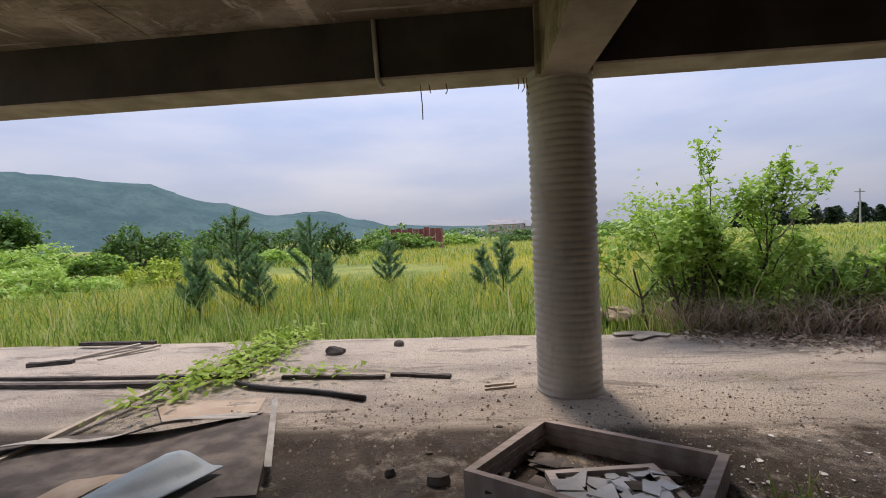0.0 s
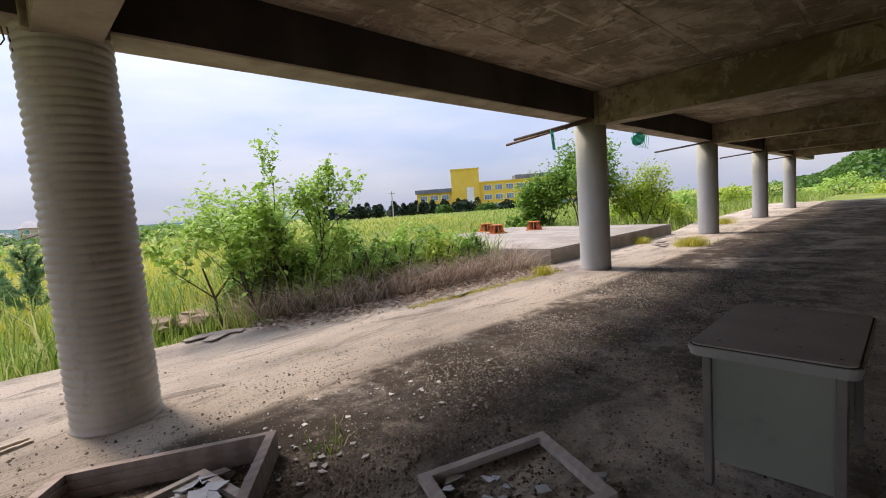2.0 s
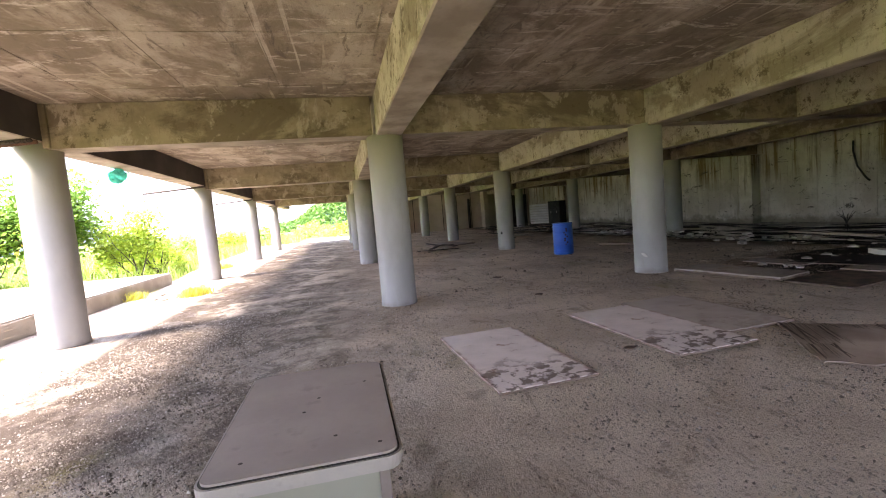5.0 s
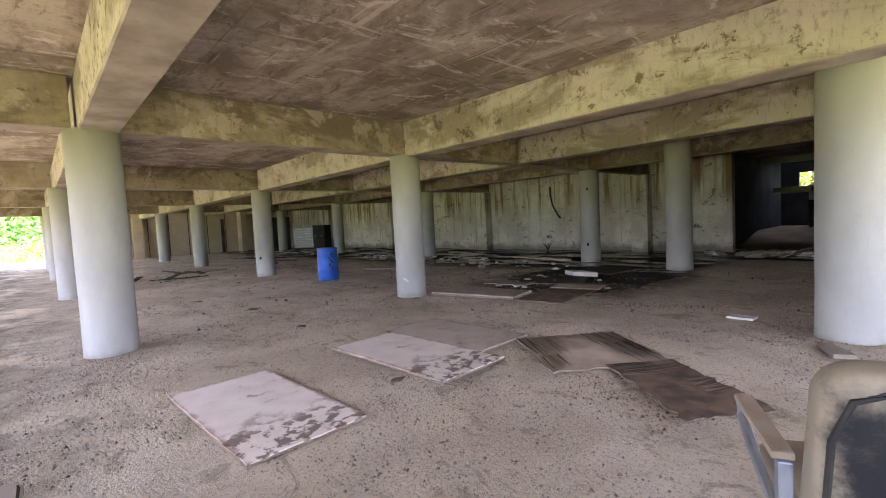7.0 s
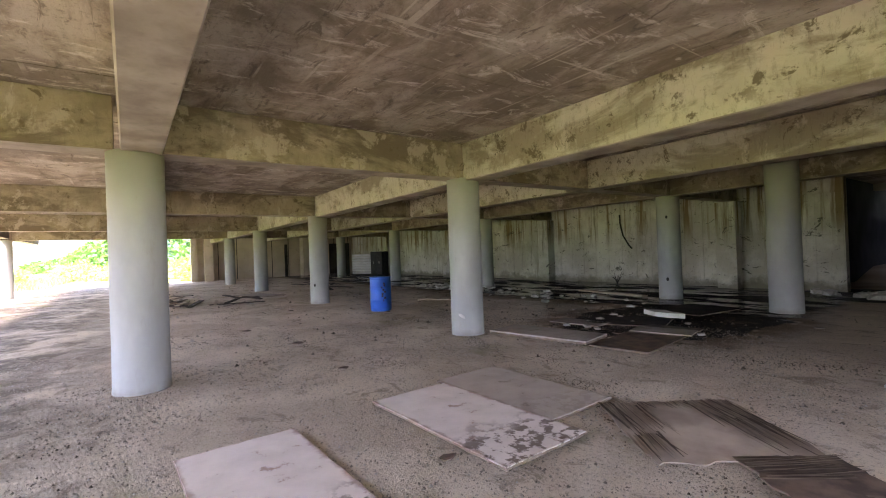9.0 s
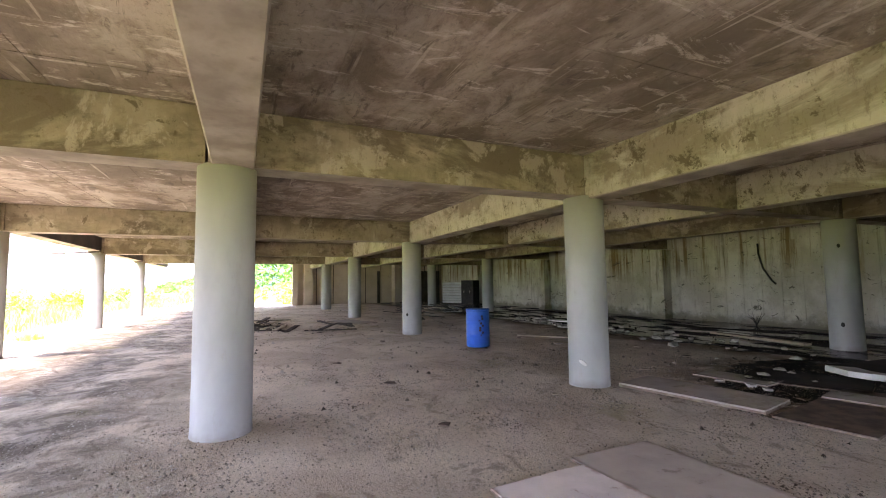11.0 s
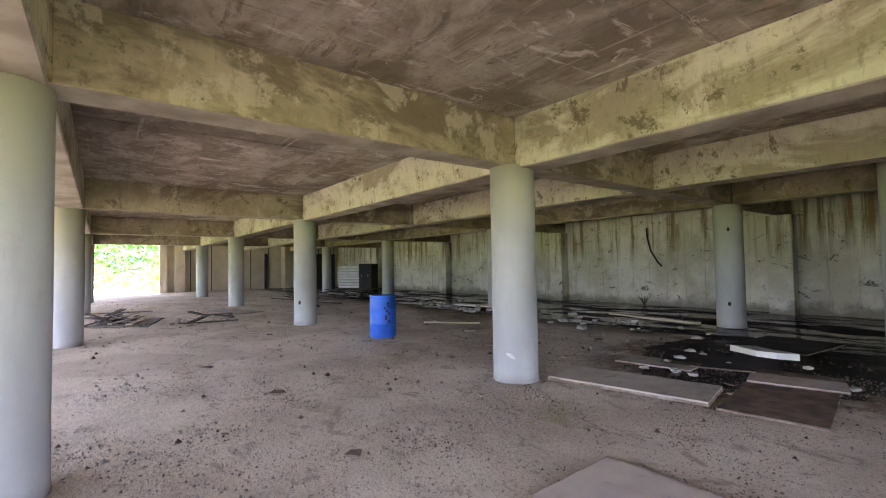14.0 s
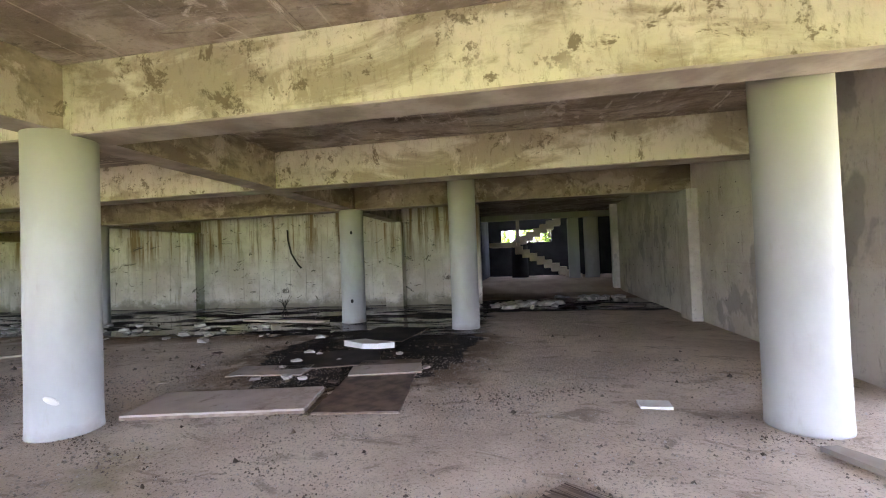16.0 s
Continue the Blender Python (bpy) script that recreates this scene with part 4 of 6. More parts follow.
plank((-5.2, 5.6, 0.0), (-4.75, 6.2, 0.04), 0.07, 0.03, PALEWOOD, "pale weathered board end", 7)
plank((-5.95, 5.35, 0.0), (-5.45, 5.5, 0.0), 0.10, 0.06, PLANK, "dark broken timber block", 8)
plank((-3.45, 2.55, 0.02), (-3.28, 4.25, 0.06), 0.065, 0.04, PALEWOOD, "long pale wooden batten lying across rubbish", 9)
plank((0.0, 4.22, 0.0), (0.3, 4.3, 0.0), 0.03, 0.02, PALEWOOD, "small grey stick beside the column", 10)
plank((0.0, 4.32, 0.0), (0.28, 4.38, 0.0), 0.03, 0.02, PALEWOOD, "small grey stick beside the column", 11)
ob = soft(part("hose", tube([(-2.62, 4.5, 0.03), (-2.4, 4.36, 0.035), (-2.1, 4.28, 0.03), (-1.8, 4.22, 0.03), (-1.45, 4.12, 0.03), (-1.1, 3.98, 0.03)], 0.028), RUBBER))
tagged(ob, "short black rubber hose lying on the concrete", "hose")
for k, (x, y, r) in enumerate(((-1.95, 5.65, 0.09), (-1.88, 5.72, 0.07), (-1.16, 6.02, 0.06), (-0.31, 2.64, 0.05), (-0.4, 3.0, 0.02), (-0.62, 2.72, 0.03), (0.1, 3.4, 0.02))):
    bm = bmesh.new()
    bmesh.ops.create_icosphere(bm, subdivisions=2, radius=r)
    for v in bm.verts:
        v.co = Vector((v.co.x * 1.4, v.co.y * 0.8, v.co.z * 0.4 + 0.02 * round(v.co.z / 0.04))) * (1 + 0.45 * noise.noise(v.co * 9 + Vector((k, 0, 0))))
    ob = part("stone", bm, BARK)
    ob.location = (x, y, r * 0.4)
    tagged(ob, "dark broken lump on the concrete", "stone", "stones")

# rotten door panel with peeling vinyl
VINYL = plain("pale_vinyl_sheet", (0.26, 0.245, 0.21), (0.36, 0.34, 0.30), 7, 0.7)
BLUEGREY = plain("grey_blue_plastic", (0.24, 0.30, 0.32), (0.31, 0.37, 0.39), 4, 0.5)
CARD = plain("tan_hardboard", (0.36, 0.27, 0.19), (0.44, 0.35, 0.26), 4, 0.8)
door = thing("door_leaf", "rotten brown door leaf on the floor with peeling pale skin", "door leaf", pose(0, 0, 0))


def warped(pts, nx, ny, height, seed, thick=0.006):
    """A buckled sheet over four corners."""
    a, b, c, d = (Vector((*p, 0)) for p in pts)
    bm = bmesh.new()
    g = []
    for i in range(nx + 1):
        u = i / nx
        g.append([])
        for j in range(ny + 1):
            v = j / ny
            p = a.lerp(b, u).lerp(d.lerp(c, u), v)
            p.z = height(u, v) + 0.012 * noise.noise((u * 5, v * 5, seed))
            g[-1].append(bm.verts.new(p))
    for i in range(nx):
        for j in range(ny):
            bm.faces.new((g[i][j], g[i + 1][j], g[i + 1][j + 1], g[i][j + 1]))
    bm.normal_update()
    bmesh.ops.solidify(bm, geom=bm.faces[:], thickness=thick)
    return bm


part("panel", warped([(-3.6, 2.0), (-1.35, 2.45), (-1.78, 3.6), (-3.75, 3.1)], 30, 16, lambda u, v: 0.03 + 0.02 * math.sin(u * 9), 1, 0.02), BARK, door)
part("skin", warped([(-3.7, 2.78), (-1.95, 3.5), (-1.95, 3.74), (-3.75, 2.98)], 30, 8, lambda u, v: 0.10 + 0.03 * math.sin(u * 11) - 0.06 * v, 2), VINYL, door, "peeling pale vinyl skin")
part("edge_strip", warped([(-1.40, 2.65), (-1.35, 2.65), (-1.80, 3.72), (-1.84, 3.7)], 2, 14, lambda u, v: 0.10 + 0.04 * v, 3), VINYL, door, "torn white edge strip")
part("skin", warped([(-2.75, 3.55), (-2.0, 3.75), (-2.1, 4.1), (-3.1, 3.95)], 12, 6, lambda u, v: 0.015 + 0.01 * math.sin(u * 6), 4), CARD, door, "tan hardboard layer")
ob = soft(part("plastic_cover", warped([(-2.4, 2.1), (-1.9, 2.2), (-1.68, 2.68), (-2.2, 2.72)], 14, 14, lambda u, v: 0.09 + 0.09 * math.sin(math.pi * min(1, u * 1.2)) * (0.4 + 0.6 * v), 5), BLUEGREY))
tagged(ob, "crumpled grey-blue plastic cover on the rotten door", "plastic cover")
tagged(part("hardboard", warped([(-2.75, 2.0), (-2.45, 2.1), (-2.25, 2.6), (-2.6, 2.55)], 6, 6, lambda u, v: 0.07 + 0.02 * u, 6), CARD), "small tan piece of hardboard on the rotten door", "hardboard")

# far end of the hall: corrugated sheets, dark cabinet, piles of planks
SHEETW = plain("white_corrugated", (0.60, 0.60, 0.60), (0.72, 0.72, 0.71), 2, 0.5)
stack = thing("sheet_stack", "stack of white corrugated sheets leaning near the back wall", "sheet stack", pose(33.2, -15.2, 0, 0, 0, 28))
for k in range(8):
    part("sheet", box(-0.95, 0.95, -0.35, 0.35, 0.1 + k * 0.19, 0.26 + k * 0.19, 0.05), SHEETW, stack)
part("pallet", box(-0.95, 0.95, -0.35, 0.35, 0, 0.1), PLANK, stack)
cab = thing("cabinet", "black metal cabinet with a dented front beside white sheets", "cabinet", pose(31.6, -15.6, 0, 0, 0, 28))
part("body", box(-0.5, 0.5, -0.4, 0.4, 0.06, 1.72, 0.02), BLACK, cab)
for x in (-0.25, 0.25):
    leaf = part("door", box(x - 0.235, x + 0.235, 0.402, 0.425, 0.1, 1.68, 0.008), BLACK, cab)
    part("handle", box(x - 0.015, x + 0.015, 0.425, 0.45, 0.85, 1.0, 0.004), EDGE, leaf)
part("plinth", box(-0.46, 0.46, -0.36, 0.36, 0, 0.06), BLACK, cab)


def plank_pile(cx, cy, n, spread, seed, label):
    rng = random.Random(seed)
    for k in range(n):
        a, l = rng.uniform(-0.5, 0.5) + (1.5 if rng.random() < 0.2 else 0), rng.uniform(0.6, 1.9)
        x, y, z = cx + rng.gauss(0, spread), cy + rng.gauss(0, spread * 0.5), 0.035 * (k % 6)
        plank((x - l / 2 * math.cos(a), y - l / 2 * math.sin(a), z), (x + l / 2 * math.cos(a), y + l / 2 * math.sin(a), z + rng.uniform(0, 0.06)), rng.uniform(0.08, 0.2), 0.03, PLANK if rng.random() < 0.75 else PALEWOOD, label, seed * 50 + k)


plank_pile(20.9, -1.7, 26, 0.75, 1, "dark broken plank in a heap on the floor")
plank_pile(30.0, -12.8, 22, 1.6, 2, "broken plank in rubble near the back wall")
plank_pile(26.5, -11.0, 22, 1.7, 5, "broken plank in rubble near the back wall")
plank_pile(19.5, -3.6, 9, 1.3, 6, "splintered plank on the dusty floor")
plank_pile(24.5, -8.3, 8, 1.4, 3, "splintered plank on the dusty floor")
plank((12.1, -13.2, 0.02), (9.5, -12.75, 0.02), 0.22, 0.05, PALEWOOD, "long pale board at the edge of the puddle", 40)
plank((18.6, -11.8, 0.02), (15.6, -12.4, 0.02), 0.18, 0.05, FOAM, "long white strip lying in the puddle", 41)
plank((14.5, -8.2, 0.01), (13.3, -9.1, 0.01), 0.12, 0.04, PALEWOOD, "pale broken board on the dusty floor", 42)

RUBBLE = plain("pale_rubble", (0.34, 0.32, 0.29), (0.50, 0.48, 0.44), 4, 0.9, strength=0.4)


def lump(x, y, r, seed, label="pale lump of rubble on the wet floor", material=RUBBLE):
    bm = bmesh.new()
    bmesh.ops.create_icosphere(bm, subdivisions=1, radius=r)
    for v in bm.verts:
        v.co = Vector((v.co.x * 1.4, v.co.y, v.co.z * 0.6)) * (1 + 0.6 * noise.noise(v.co / r + Vector((seed, 0, 0))))
    ob = part("rubble", bm, material)
    ob.location, ob.rotation_euler = (x, y, r * 0.35), (0, 0, seed)
    return tagged(ob, label, "rubble", "rubble")


rng = random.Random(11)
for k in range(46):
    lump(rng.gauss(4.6, 0.55), rng.gauss(-16.0, 0.35), rng.uniform(0.06, 0.19), k, "pale lump of rubble heaped before the stair hall")
for k in range(20):
    lump(rng.gauss(2.4, 0.5), rng.gauss(-17.3, 0.4), rng.uniform(0.06, 0.2), 60 + k, "pale lump of rubble heaped before the stair hall")
for k in range(60):
    x = rng.uniform(8.5, 20)
    lump(x, -11.2 - 0.06 * (x - 9) + rng.gauss(0, 0.5), rng.uniform(0.03, 0.13), 100 + k)
for k in range(24):
    lump(rng.gauss(7.4, 0.9), rng.gauss(-8.2, 0.9), rng.uniform(0.02, 0.08), 200 + k)
board(3.6, -16.3, 1.1, 0.9, 10, PLY, "grey board leaning on the rubble heap", tilt=14, z=0.1, seed=20)
board(1.9, -15.6, 1.2, 0.6, -20, GREYBOARD, "grey board lying by the rubble heap", seed=21)

# cable loop and dry stems on the back wall
CABLE = plain("black_cable", (0.02, 0.018, 0.015), (0.05, 0.045, 0.04), 5, 0.6)
ob = soft(part("cable", tube([(12.9, BACK + 0.03, 2.75), (12.85, BACK + 0.1, 2.4), (12.7, BACK + 0.15, 1.9), (12.45, BACK + 0.16, 1.5), (12.35, BACK + 0.12, 1.38)], 0.03), CABLE))
tagged(ob, "dark cable end hanging from the back wall", "cable")
weed = thing("dead_weed", "dead dark weed growing at the foot of the wall", "weed", pose(12.9, BACK + 0.35, 0) @ Matrix.Scale(0.62, 4))
for k in range(9):
    a = k * 0.7
    part("stem", tube([(0, 0, 0), (0.15 * math.cos(a), 0.1 * math.sin(a), 0.3), (0.45 * math.cos(a), 0.2 * math.sin(a), 0.45 + 0.3 * math.sin(k * 2.3) ** 2)], 0.025, 5, taper=0.3), CABLE, weed)

# fittings on the edge beam
RUST = plain("rusted_bar", (0.10, 0.055, 0.035), (0.20, 0.11, 0.07), 9, 0.8)
PIPEW = plain("grime_white_pipe", (0.40, 0.36, 0.31), (0.52, 0.48, 0.42), 6, 0.6)
tagged(soft(part("drain_pipe", tube([(-0.86, 4.02, 3.45), (-0.85, 4.02, 3.1), (-0.84, 4.015, 2.92), (-0.79, 3.99, 2.84)], 0.022), PIPEW)), "short grimy white pipe on the edge beam", "pipe")
for x, l in ((-0.48, 0.28), (-0.4, 0.04), (-0.24, 0.06), (0.42, 0.06), (0.47, 0.09), (0.53, 0.17), (0.5, 0.14)):
    tagged(part("rebar", tube([(x, 4.2, 2.9), (x + 0.01, 4.2, 2.86 - l * 0.5), (x + 0.015 * math.sin(x * 90), 4.19, 2.86 - l)], 0.005, 6), RUST), "thin rusted bar end hanging from the edge beam", "rebar", "hanging bar ends")
for x in (8.3, 16.2, 24.1, 31.8):
    for k, (dy, dz) in enumerate(((1.45, -0.03), (1.75, -0.09))):
        ob = soft(part("scaffold_pipe", tube([(x + 0.12 * k, 4.0, 2.9 + 0.0 * k), (x + 0.12 * k, 4.25 + dy, 2.82 + dz)], 0.028), RUST if k else PLANK))
        tagged(ob, "dark scaffold pipe sticking out under the edge beam", "pipe", "scaffold pipes")
        if x > 9:
            break
NET = Mat("green_net", 0.7)
NET.colour(NET.mix(NET.noise(9, 4, 0.6, None, 0.35, 0.65), (0.02, 0.50, 0.36), (0.10, 0.75, 0.58)))
NET.b.inputs["Transmission Weight"].default_value = 0.55
NET = NET.m
tagged(part("net_scrap", warped([(8.25, 4.75), (8.36, 4.75), (8.36, 4.79), (8.25, 4.79)], 4, 10, lambda u, v: 2.45 + 0.4 * v, 1, 0.004), NET), "green net scrap hanging from a scaffold pipe", "net")
ob = thing("net_bundle", "bright green net bundle hanging under the edge beam", "net", pose(11.6, 4.4, 2.80))
bm = bmesh.new()
bmesh.ops.create_icosphere(bm, subdivisions=3, radius=0.2)
for v in bm.verts:
    v.co = Vector((v.co.x * 1.6, v.co.y * 0.5, v.co.z * 0.7 + 0.05 * math.sin(v.co.x * 14))) * (1 + 0.5 * noise.noise(v.co * 7))
part("bundle", bm, NET, ob)
for k in range(5):
    part("strand", tube([(-0.3 + 0.14 * k, 0, 0.14), (-0.25 + 0.16 * k, 0, -0.12), (-0.1 + 0.18 * k, 0.02, -0.22), (0.15 + 0.12 * k, 0, 0.0), (0.2 + 0.1 * k, 0, 0.14)], 0.007, 5), NET, ob)

# ---- outdoors ----
def ground_soil():
    m = Mat("field_soil", 0.95)
    c = m.mix(m.noise(0.06, 5, 0.6, None, 0.4, 0.62), (0.14, 0.20, 0.04), (0.34, 0.33, 0.06))
    c = m.mix(m.math("MULTIPLY", m.noise(0.5, 6, 0.7, None, 0.45, 0.7), 0.6), c, (0.055, 0.085, 0.02))
    m.colour(c)
    return m.bump(m.noise(3, 6, 0.7), 0.9, 0.15).m


def leaf_mat(name, a, b, c, rough=0.6):
    m = Mat(name, rough, 0.0, 0.25)
    r = m.island()
    m.colour(m.mix(m.step(r, 0.75, 1.0), m.mix(m.step(r, 0.0, 0.8), a, b), c))
    m.b.inputs["Subsurface Weight"].default_value = 0.0
    thin = m.n.new("ShaderNodeBsdfTranslucent")
    mixer = m.n.new("ShaderNodeMixShader")
    mixer.inputs[0].default_value = 0.35
    m.l.new(m.b.inputs["Base Color"].links[0].from_socket, thin.inputs["Color"])
    m.l.new(m.b.outputs[0], mixer.inputs[1])
    m.l.new(thin.outputs[0], mixer.inputs[2])
    m.l.new(mixer.outputs[0], m.n["Material Output"].inputs["Surface"])
    return m.m


SOIL = ground_soil()
GRASS = leaf_mat("fresh_grass", (0.10, 0.19, 0.03), (0.36, 0.47, 0.10), (0.56, 0.53, 0.26))
YELLOW = leaf_mat("yellow_grass", (0.30, 0.33, 0.04), (0.62, 0.56, 0.09), (0.55, 0.46, 0.18))
DRY = leaf_mat("dry_stems", (0.20, 0.135, 0.10), (0.44, 0.34, 0.255), (0.60, 0.52, 0.42), 0.85)
LEAF = leaf_mat("fresh_leaf", (0.24, 0.40, 0.06), (0.36, 0.54, 0.11), (0.45, 0.60, 0.20))
VINE = leaf_mat("vine_leaf", (0.24, 0.36, 0.04), (0.34, 0.48, 0.07), (0.16, 0.28, 0.03))
DEEP = leaf_mat("dark_leaf", (0.05, 0.12, 0.025), (0.10, 0.21, 0.04), (0.16, 0.28, 0.06))
MID = leaf_mat("mid_leaf", (0.10, 0.21, 0.035), (0.19, 0.34, 0.055), (0.27, 0.41, 0.085))
LIME = leaf_mat("lime_leaf", (0.28, 0.42, 0.05), (0.44, 0.52, 0.07), (0.18, 0.30, 0.04))
PINE = leaf_mat("pine_needle", (0.09, 0.19, 0.08), (0.16, 0.28, 0.12), (0.22, 0.33, 0.13))
CONIFER = leaf_mat("far_conifer", (0.018, 0.04, 0.022), (0.035, 0.065, 0.035), (0.05, 0.085, 0.04))
TRUNK = plain("grey_brown_bark", (0.06, 0.048, 0.038), (0.12, 0.10, 0.08), 12, 0.9, strength=0.5)
gen = np.random.default_rng(7)

# one sheet to the horizon, finer near the building
verts, faces = [], []
radii = [0.0] + [3 * 1.16 ** k for k in range(48)]
for k, r in enumerate(radii):
    for i in range(72):
        a = math.tau * i / 72
        verts.append((14 + r * math.cos(a), r * math.sin(a) - 5, -0.12 + min(1.0, r / 300) * 0.6 * noise.noise((r * math.cos(a) / 40, r * math.sin(a) / 40, 0))))
for k in range(len(radii) - 1):
    for i in range(72):
        j = (i + 1) % 72
        faces.append((k * 72 + i, (k + 1) * 72 + i, (k + 1) * 72 + j, k * 72 + j))
tagged(sheet("ground", verts, faces, SOIL), "overgrown green field reaching to the horizon", "ground", kind="structure")


def quads(name, v, material, parent=None):
    """A mesh of loose quads from an array (n, 4, 3)."""
    n = len(v)
    me = bpy.data.meshes.new(name)
    me.vertices.add(n * 4)
    me.vertices.foreach_set("co", np.ascontiguousarray(v, dtype=np.float32).reshape(-1))
    me.loops.add(n * 4)
    me.loops.foreach_set("vertex_index", np.arange(n * 4, dtype=np.int32))
    me.polygons.add(n)
    me.polygons.foreach_set("loop_start", np.arange(0, n * 4, 4, dtype=np.int32))
    me.update()
    me.materials.append(material)
    ob = new(name, me)
    if parent:
        ob.parent = parent
    return ob


def blades(name, x, y, h, w, lean, material, label, z=-0.12):
    """Bent grass blades: a lower and an upper piece joined in one strip of six points."""
    n = len(x)
    a = gen.uniform(0, math.tau, n)
    b = gen.uniform(0, math.tau, n)
    side = np.stack([np.cos(a), np.sin(a), np.zeros(n)], 1) * (w / 2)[:, None]
    bend = np.stack([np.cos(b), np.sin(b), np.zeros(n)], 1) * (h * lean)[:, None]
    base = np.stack([x, y, np.full(n, z)], 1)
    mid = base + bend * 0.3 + np.stack([np.zeros(n), np.zeros(n), h * 0.6], 1)
    tip = base + bend + np.stack([np.zeros(n), np.zeros(n), h * gen.uniform(0.8, 1.0, n)], 1)
    v = np.stack([base - side, base + side, mid + side * 0.8, mid - side * 0.8, tip + side * 0.12, tip - side * 0.12], 1)
    me = bpy.data.meshes.new(name)
    me.vertices.add(n * 6)
    me.vertices.foreach_set("co", v.astype(np.float32).reshape(-1))
    me.loops.add(n * 8)
    idx = np.array([0, 1, 2, 3, 3, 2, 4, 5])[None] + 6 * np.arange(n)[:, None]
    me.loops.foreach_set("vertex_index", idx.astype(np.int32).reshape(-1))
    me.polygons.add(n * 2)
    me.polygons.foreach_set("loop_start", np.arange(0, n * 8, 4, dtype=np.int32))
    me.update()
    me.materials.append(material)
    return tagged(new(name, me), label, "grass", kind="stuff")


def field(n, y0, y1, wide0, wide1, cx):
    """Points spread in front of the hall, wider with distance."""
    f = gen.uniform(0, 1, n) ** 1.3
    y = y0 + (y1 - y0) * f
    half = wide0 + (wide1 - wide0) * f
    return cx + gen.uniform(-1, 1, n) * half, y


def clear(x, y):
    """Keeps plants off the concrete and the outdoor platform."""
    edge = np.array([rim(v) for v in x])
    keep = y > edge + 0.1
    keep &= ~((x > 8.9) & (x < 17.2) & (y < 12.6))
    return keep


def patchy(x, y, s):
    return np.array([noise.noise((a / s, b / s, 2.0)) for a, b in zip(x, y)])


x, y = field(42000, 6.3, 16, 14, 26, 2)
k = clear(x, y)
x, y = x[k], y[k]
blades("grass", x, y, gen.uniform(0.12, 0.46, len(x)) * (0.95 + 1.1 * patchy(x, y, 0.9)), gen.uniform(0.010, 0.026, len(x)), gen.uniform(0.2, 0.8, len(x)), GRASS, "tall fresh green grass at the edge of the concrete")
x, y = field(52000, 9, 60, 16, 60, 0)
k = clear(x, y) & (patchy(x, y, 9) + 0.25 * np.sin(x / 5) > -0.3)
x, y = x[k], y[k]
blades("yellow_grass", x, y, gen.uniform(0.2, 0.48, len(x)) * (0.95 + 0.8 * patchy(x, y, 1.3)), gen.uniform(0.015, 0.04, len(x)), gen.uniform(0.2, 0.7, len(x)), YELLOW, "yellow-green meadow grass")
x, y = field(36000, 26, 100, 45, 130, 20)
k = clear(x, y)
x, y = x[k], y[k]
blades("meadow_grass", x, y, gen.uniform(0.2, 0.5, len(x)), gen.uniform(0.03, 0.09, len(x)), gen.uniform(0.2, 0.7, len(x)), GRASS, "green meadow grass further off")
x = np.concatenate([gen.uniform(17.5, 75, 22000), gen.uniform(-26, -9.3, 5000)])
y = np.concatenate([gen.uniform(4.0, 26, 22000), gen.uniform(-12, 7, 5000)])
k = (clear(x, y)) | (x > 43) | (x < -9.2)
x, y = x[k], y[k]
blades("side_grass", x, y, gen.uniform(0.25, 0.7, len(x)), gen.uniform(0.02, 0.05, len(x)), gen.uniform(0.2, 0.7, len(x)), GRASS, "green grass beyond the colonnade")
# dry brush and reeds where the concrete narrows
x, y = gen.uniform(2.6, 9.4, 6500), gen.normal(0, 0.5, 6500)
y = np.array([rim(v) for v in x]) + 0.12 + np.abs(y)
k = ~((x > 8.95) & (y > 5.4)) & (patchy(x, y, 0.45) > gen.uniform(-0.25, 0.3, len(x)))
x, y = x[k], y[k]
blades("dry_brush", x, y, 0.12 + 0.6 * gen.uniform(0, 1, len(x)) ** 1.6, gen.uniform(0.012, 0.022, len(x)), gen.uniform(0.6, 2.4, len(x)), DRY, "tangle of dry brown stems along the concrete edge")
x = gen.uniform(2.8, 9.3, 1500)
y = np.array([rim(v) for v in x]) + 0.15 + np.abs(gen.normal(0, 0.45, 1500))
k = ~((x > 8.95) & (y > 5.4))
x, y = x[k], y[k]
blades("brambles", x, y, gen.uniform(0.35, 0.85, len(x)), gen.uniform(0.010, 0.018, len(x)), gen.uniform(0.7, 1.6, len(x)), DRY, "arching dry bramble canes along the concrete edge")
x, y = gen.uniform(3.5, 9.2, 3500), gen.uniform(6.4, 11.0, 3500)
k = ~((x > 8.7) & (y > 5.3))
x, y = x[k], y[k]
blades("reeds", x, y, gen.uniform(0.6, 1.25, len(x)), gen.uniform(0.014, 0.028, len(x)), gen.uniform(0.15, 0.6, len(x)), GRASS, "tall green reeds behind the dry brush")
x, y = gen.uniform(-12, 2.6, 1000), gen.uniform(6.7, 10.5, 1000)
blades("reeds", x, y, gen.uniform(0.6, 1.05, len(x)), gen.uniform(0.012, 0.024, len(x)), gen.uniform(0.15, 0.6, len(x)), GRASS, "taller green reeds among the grass")


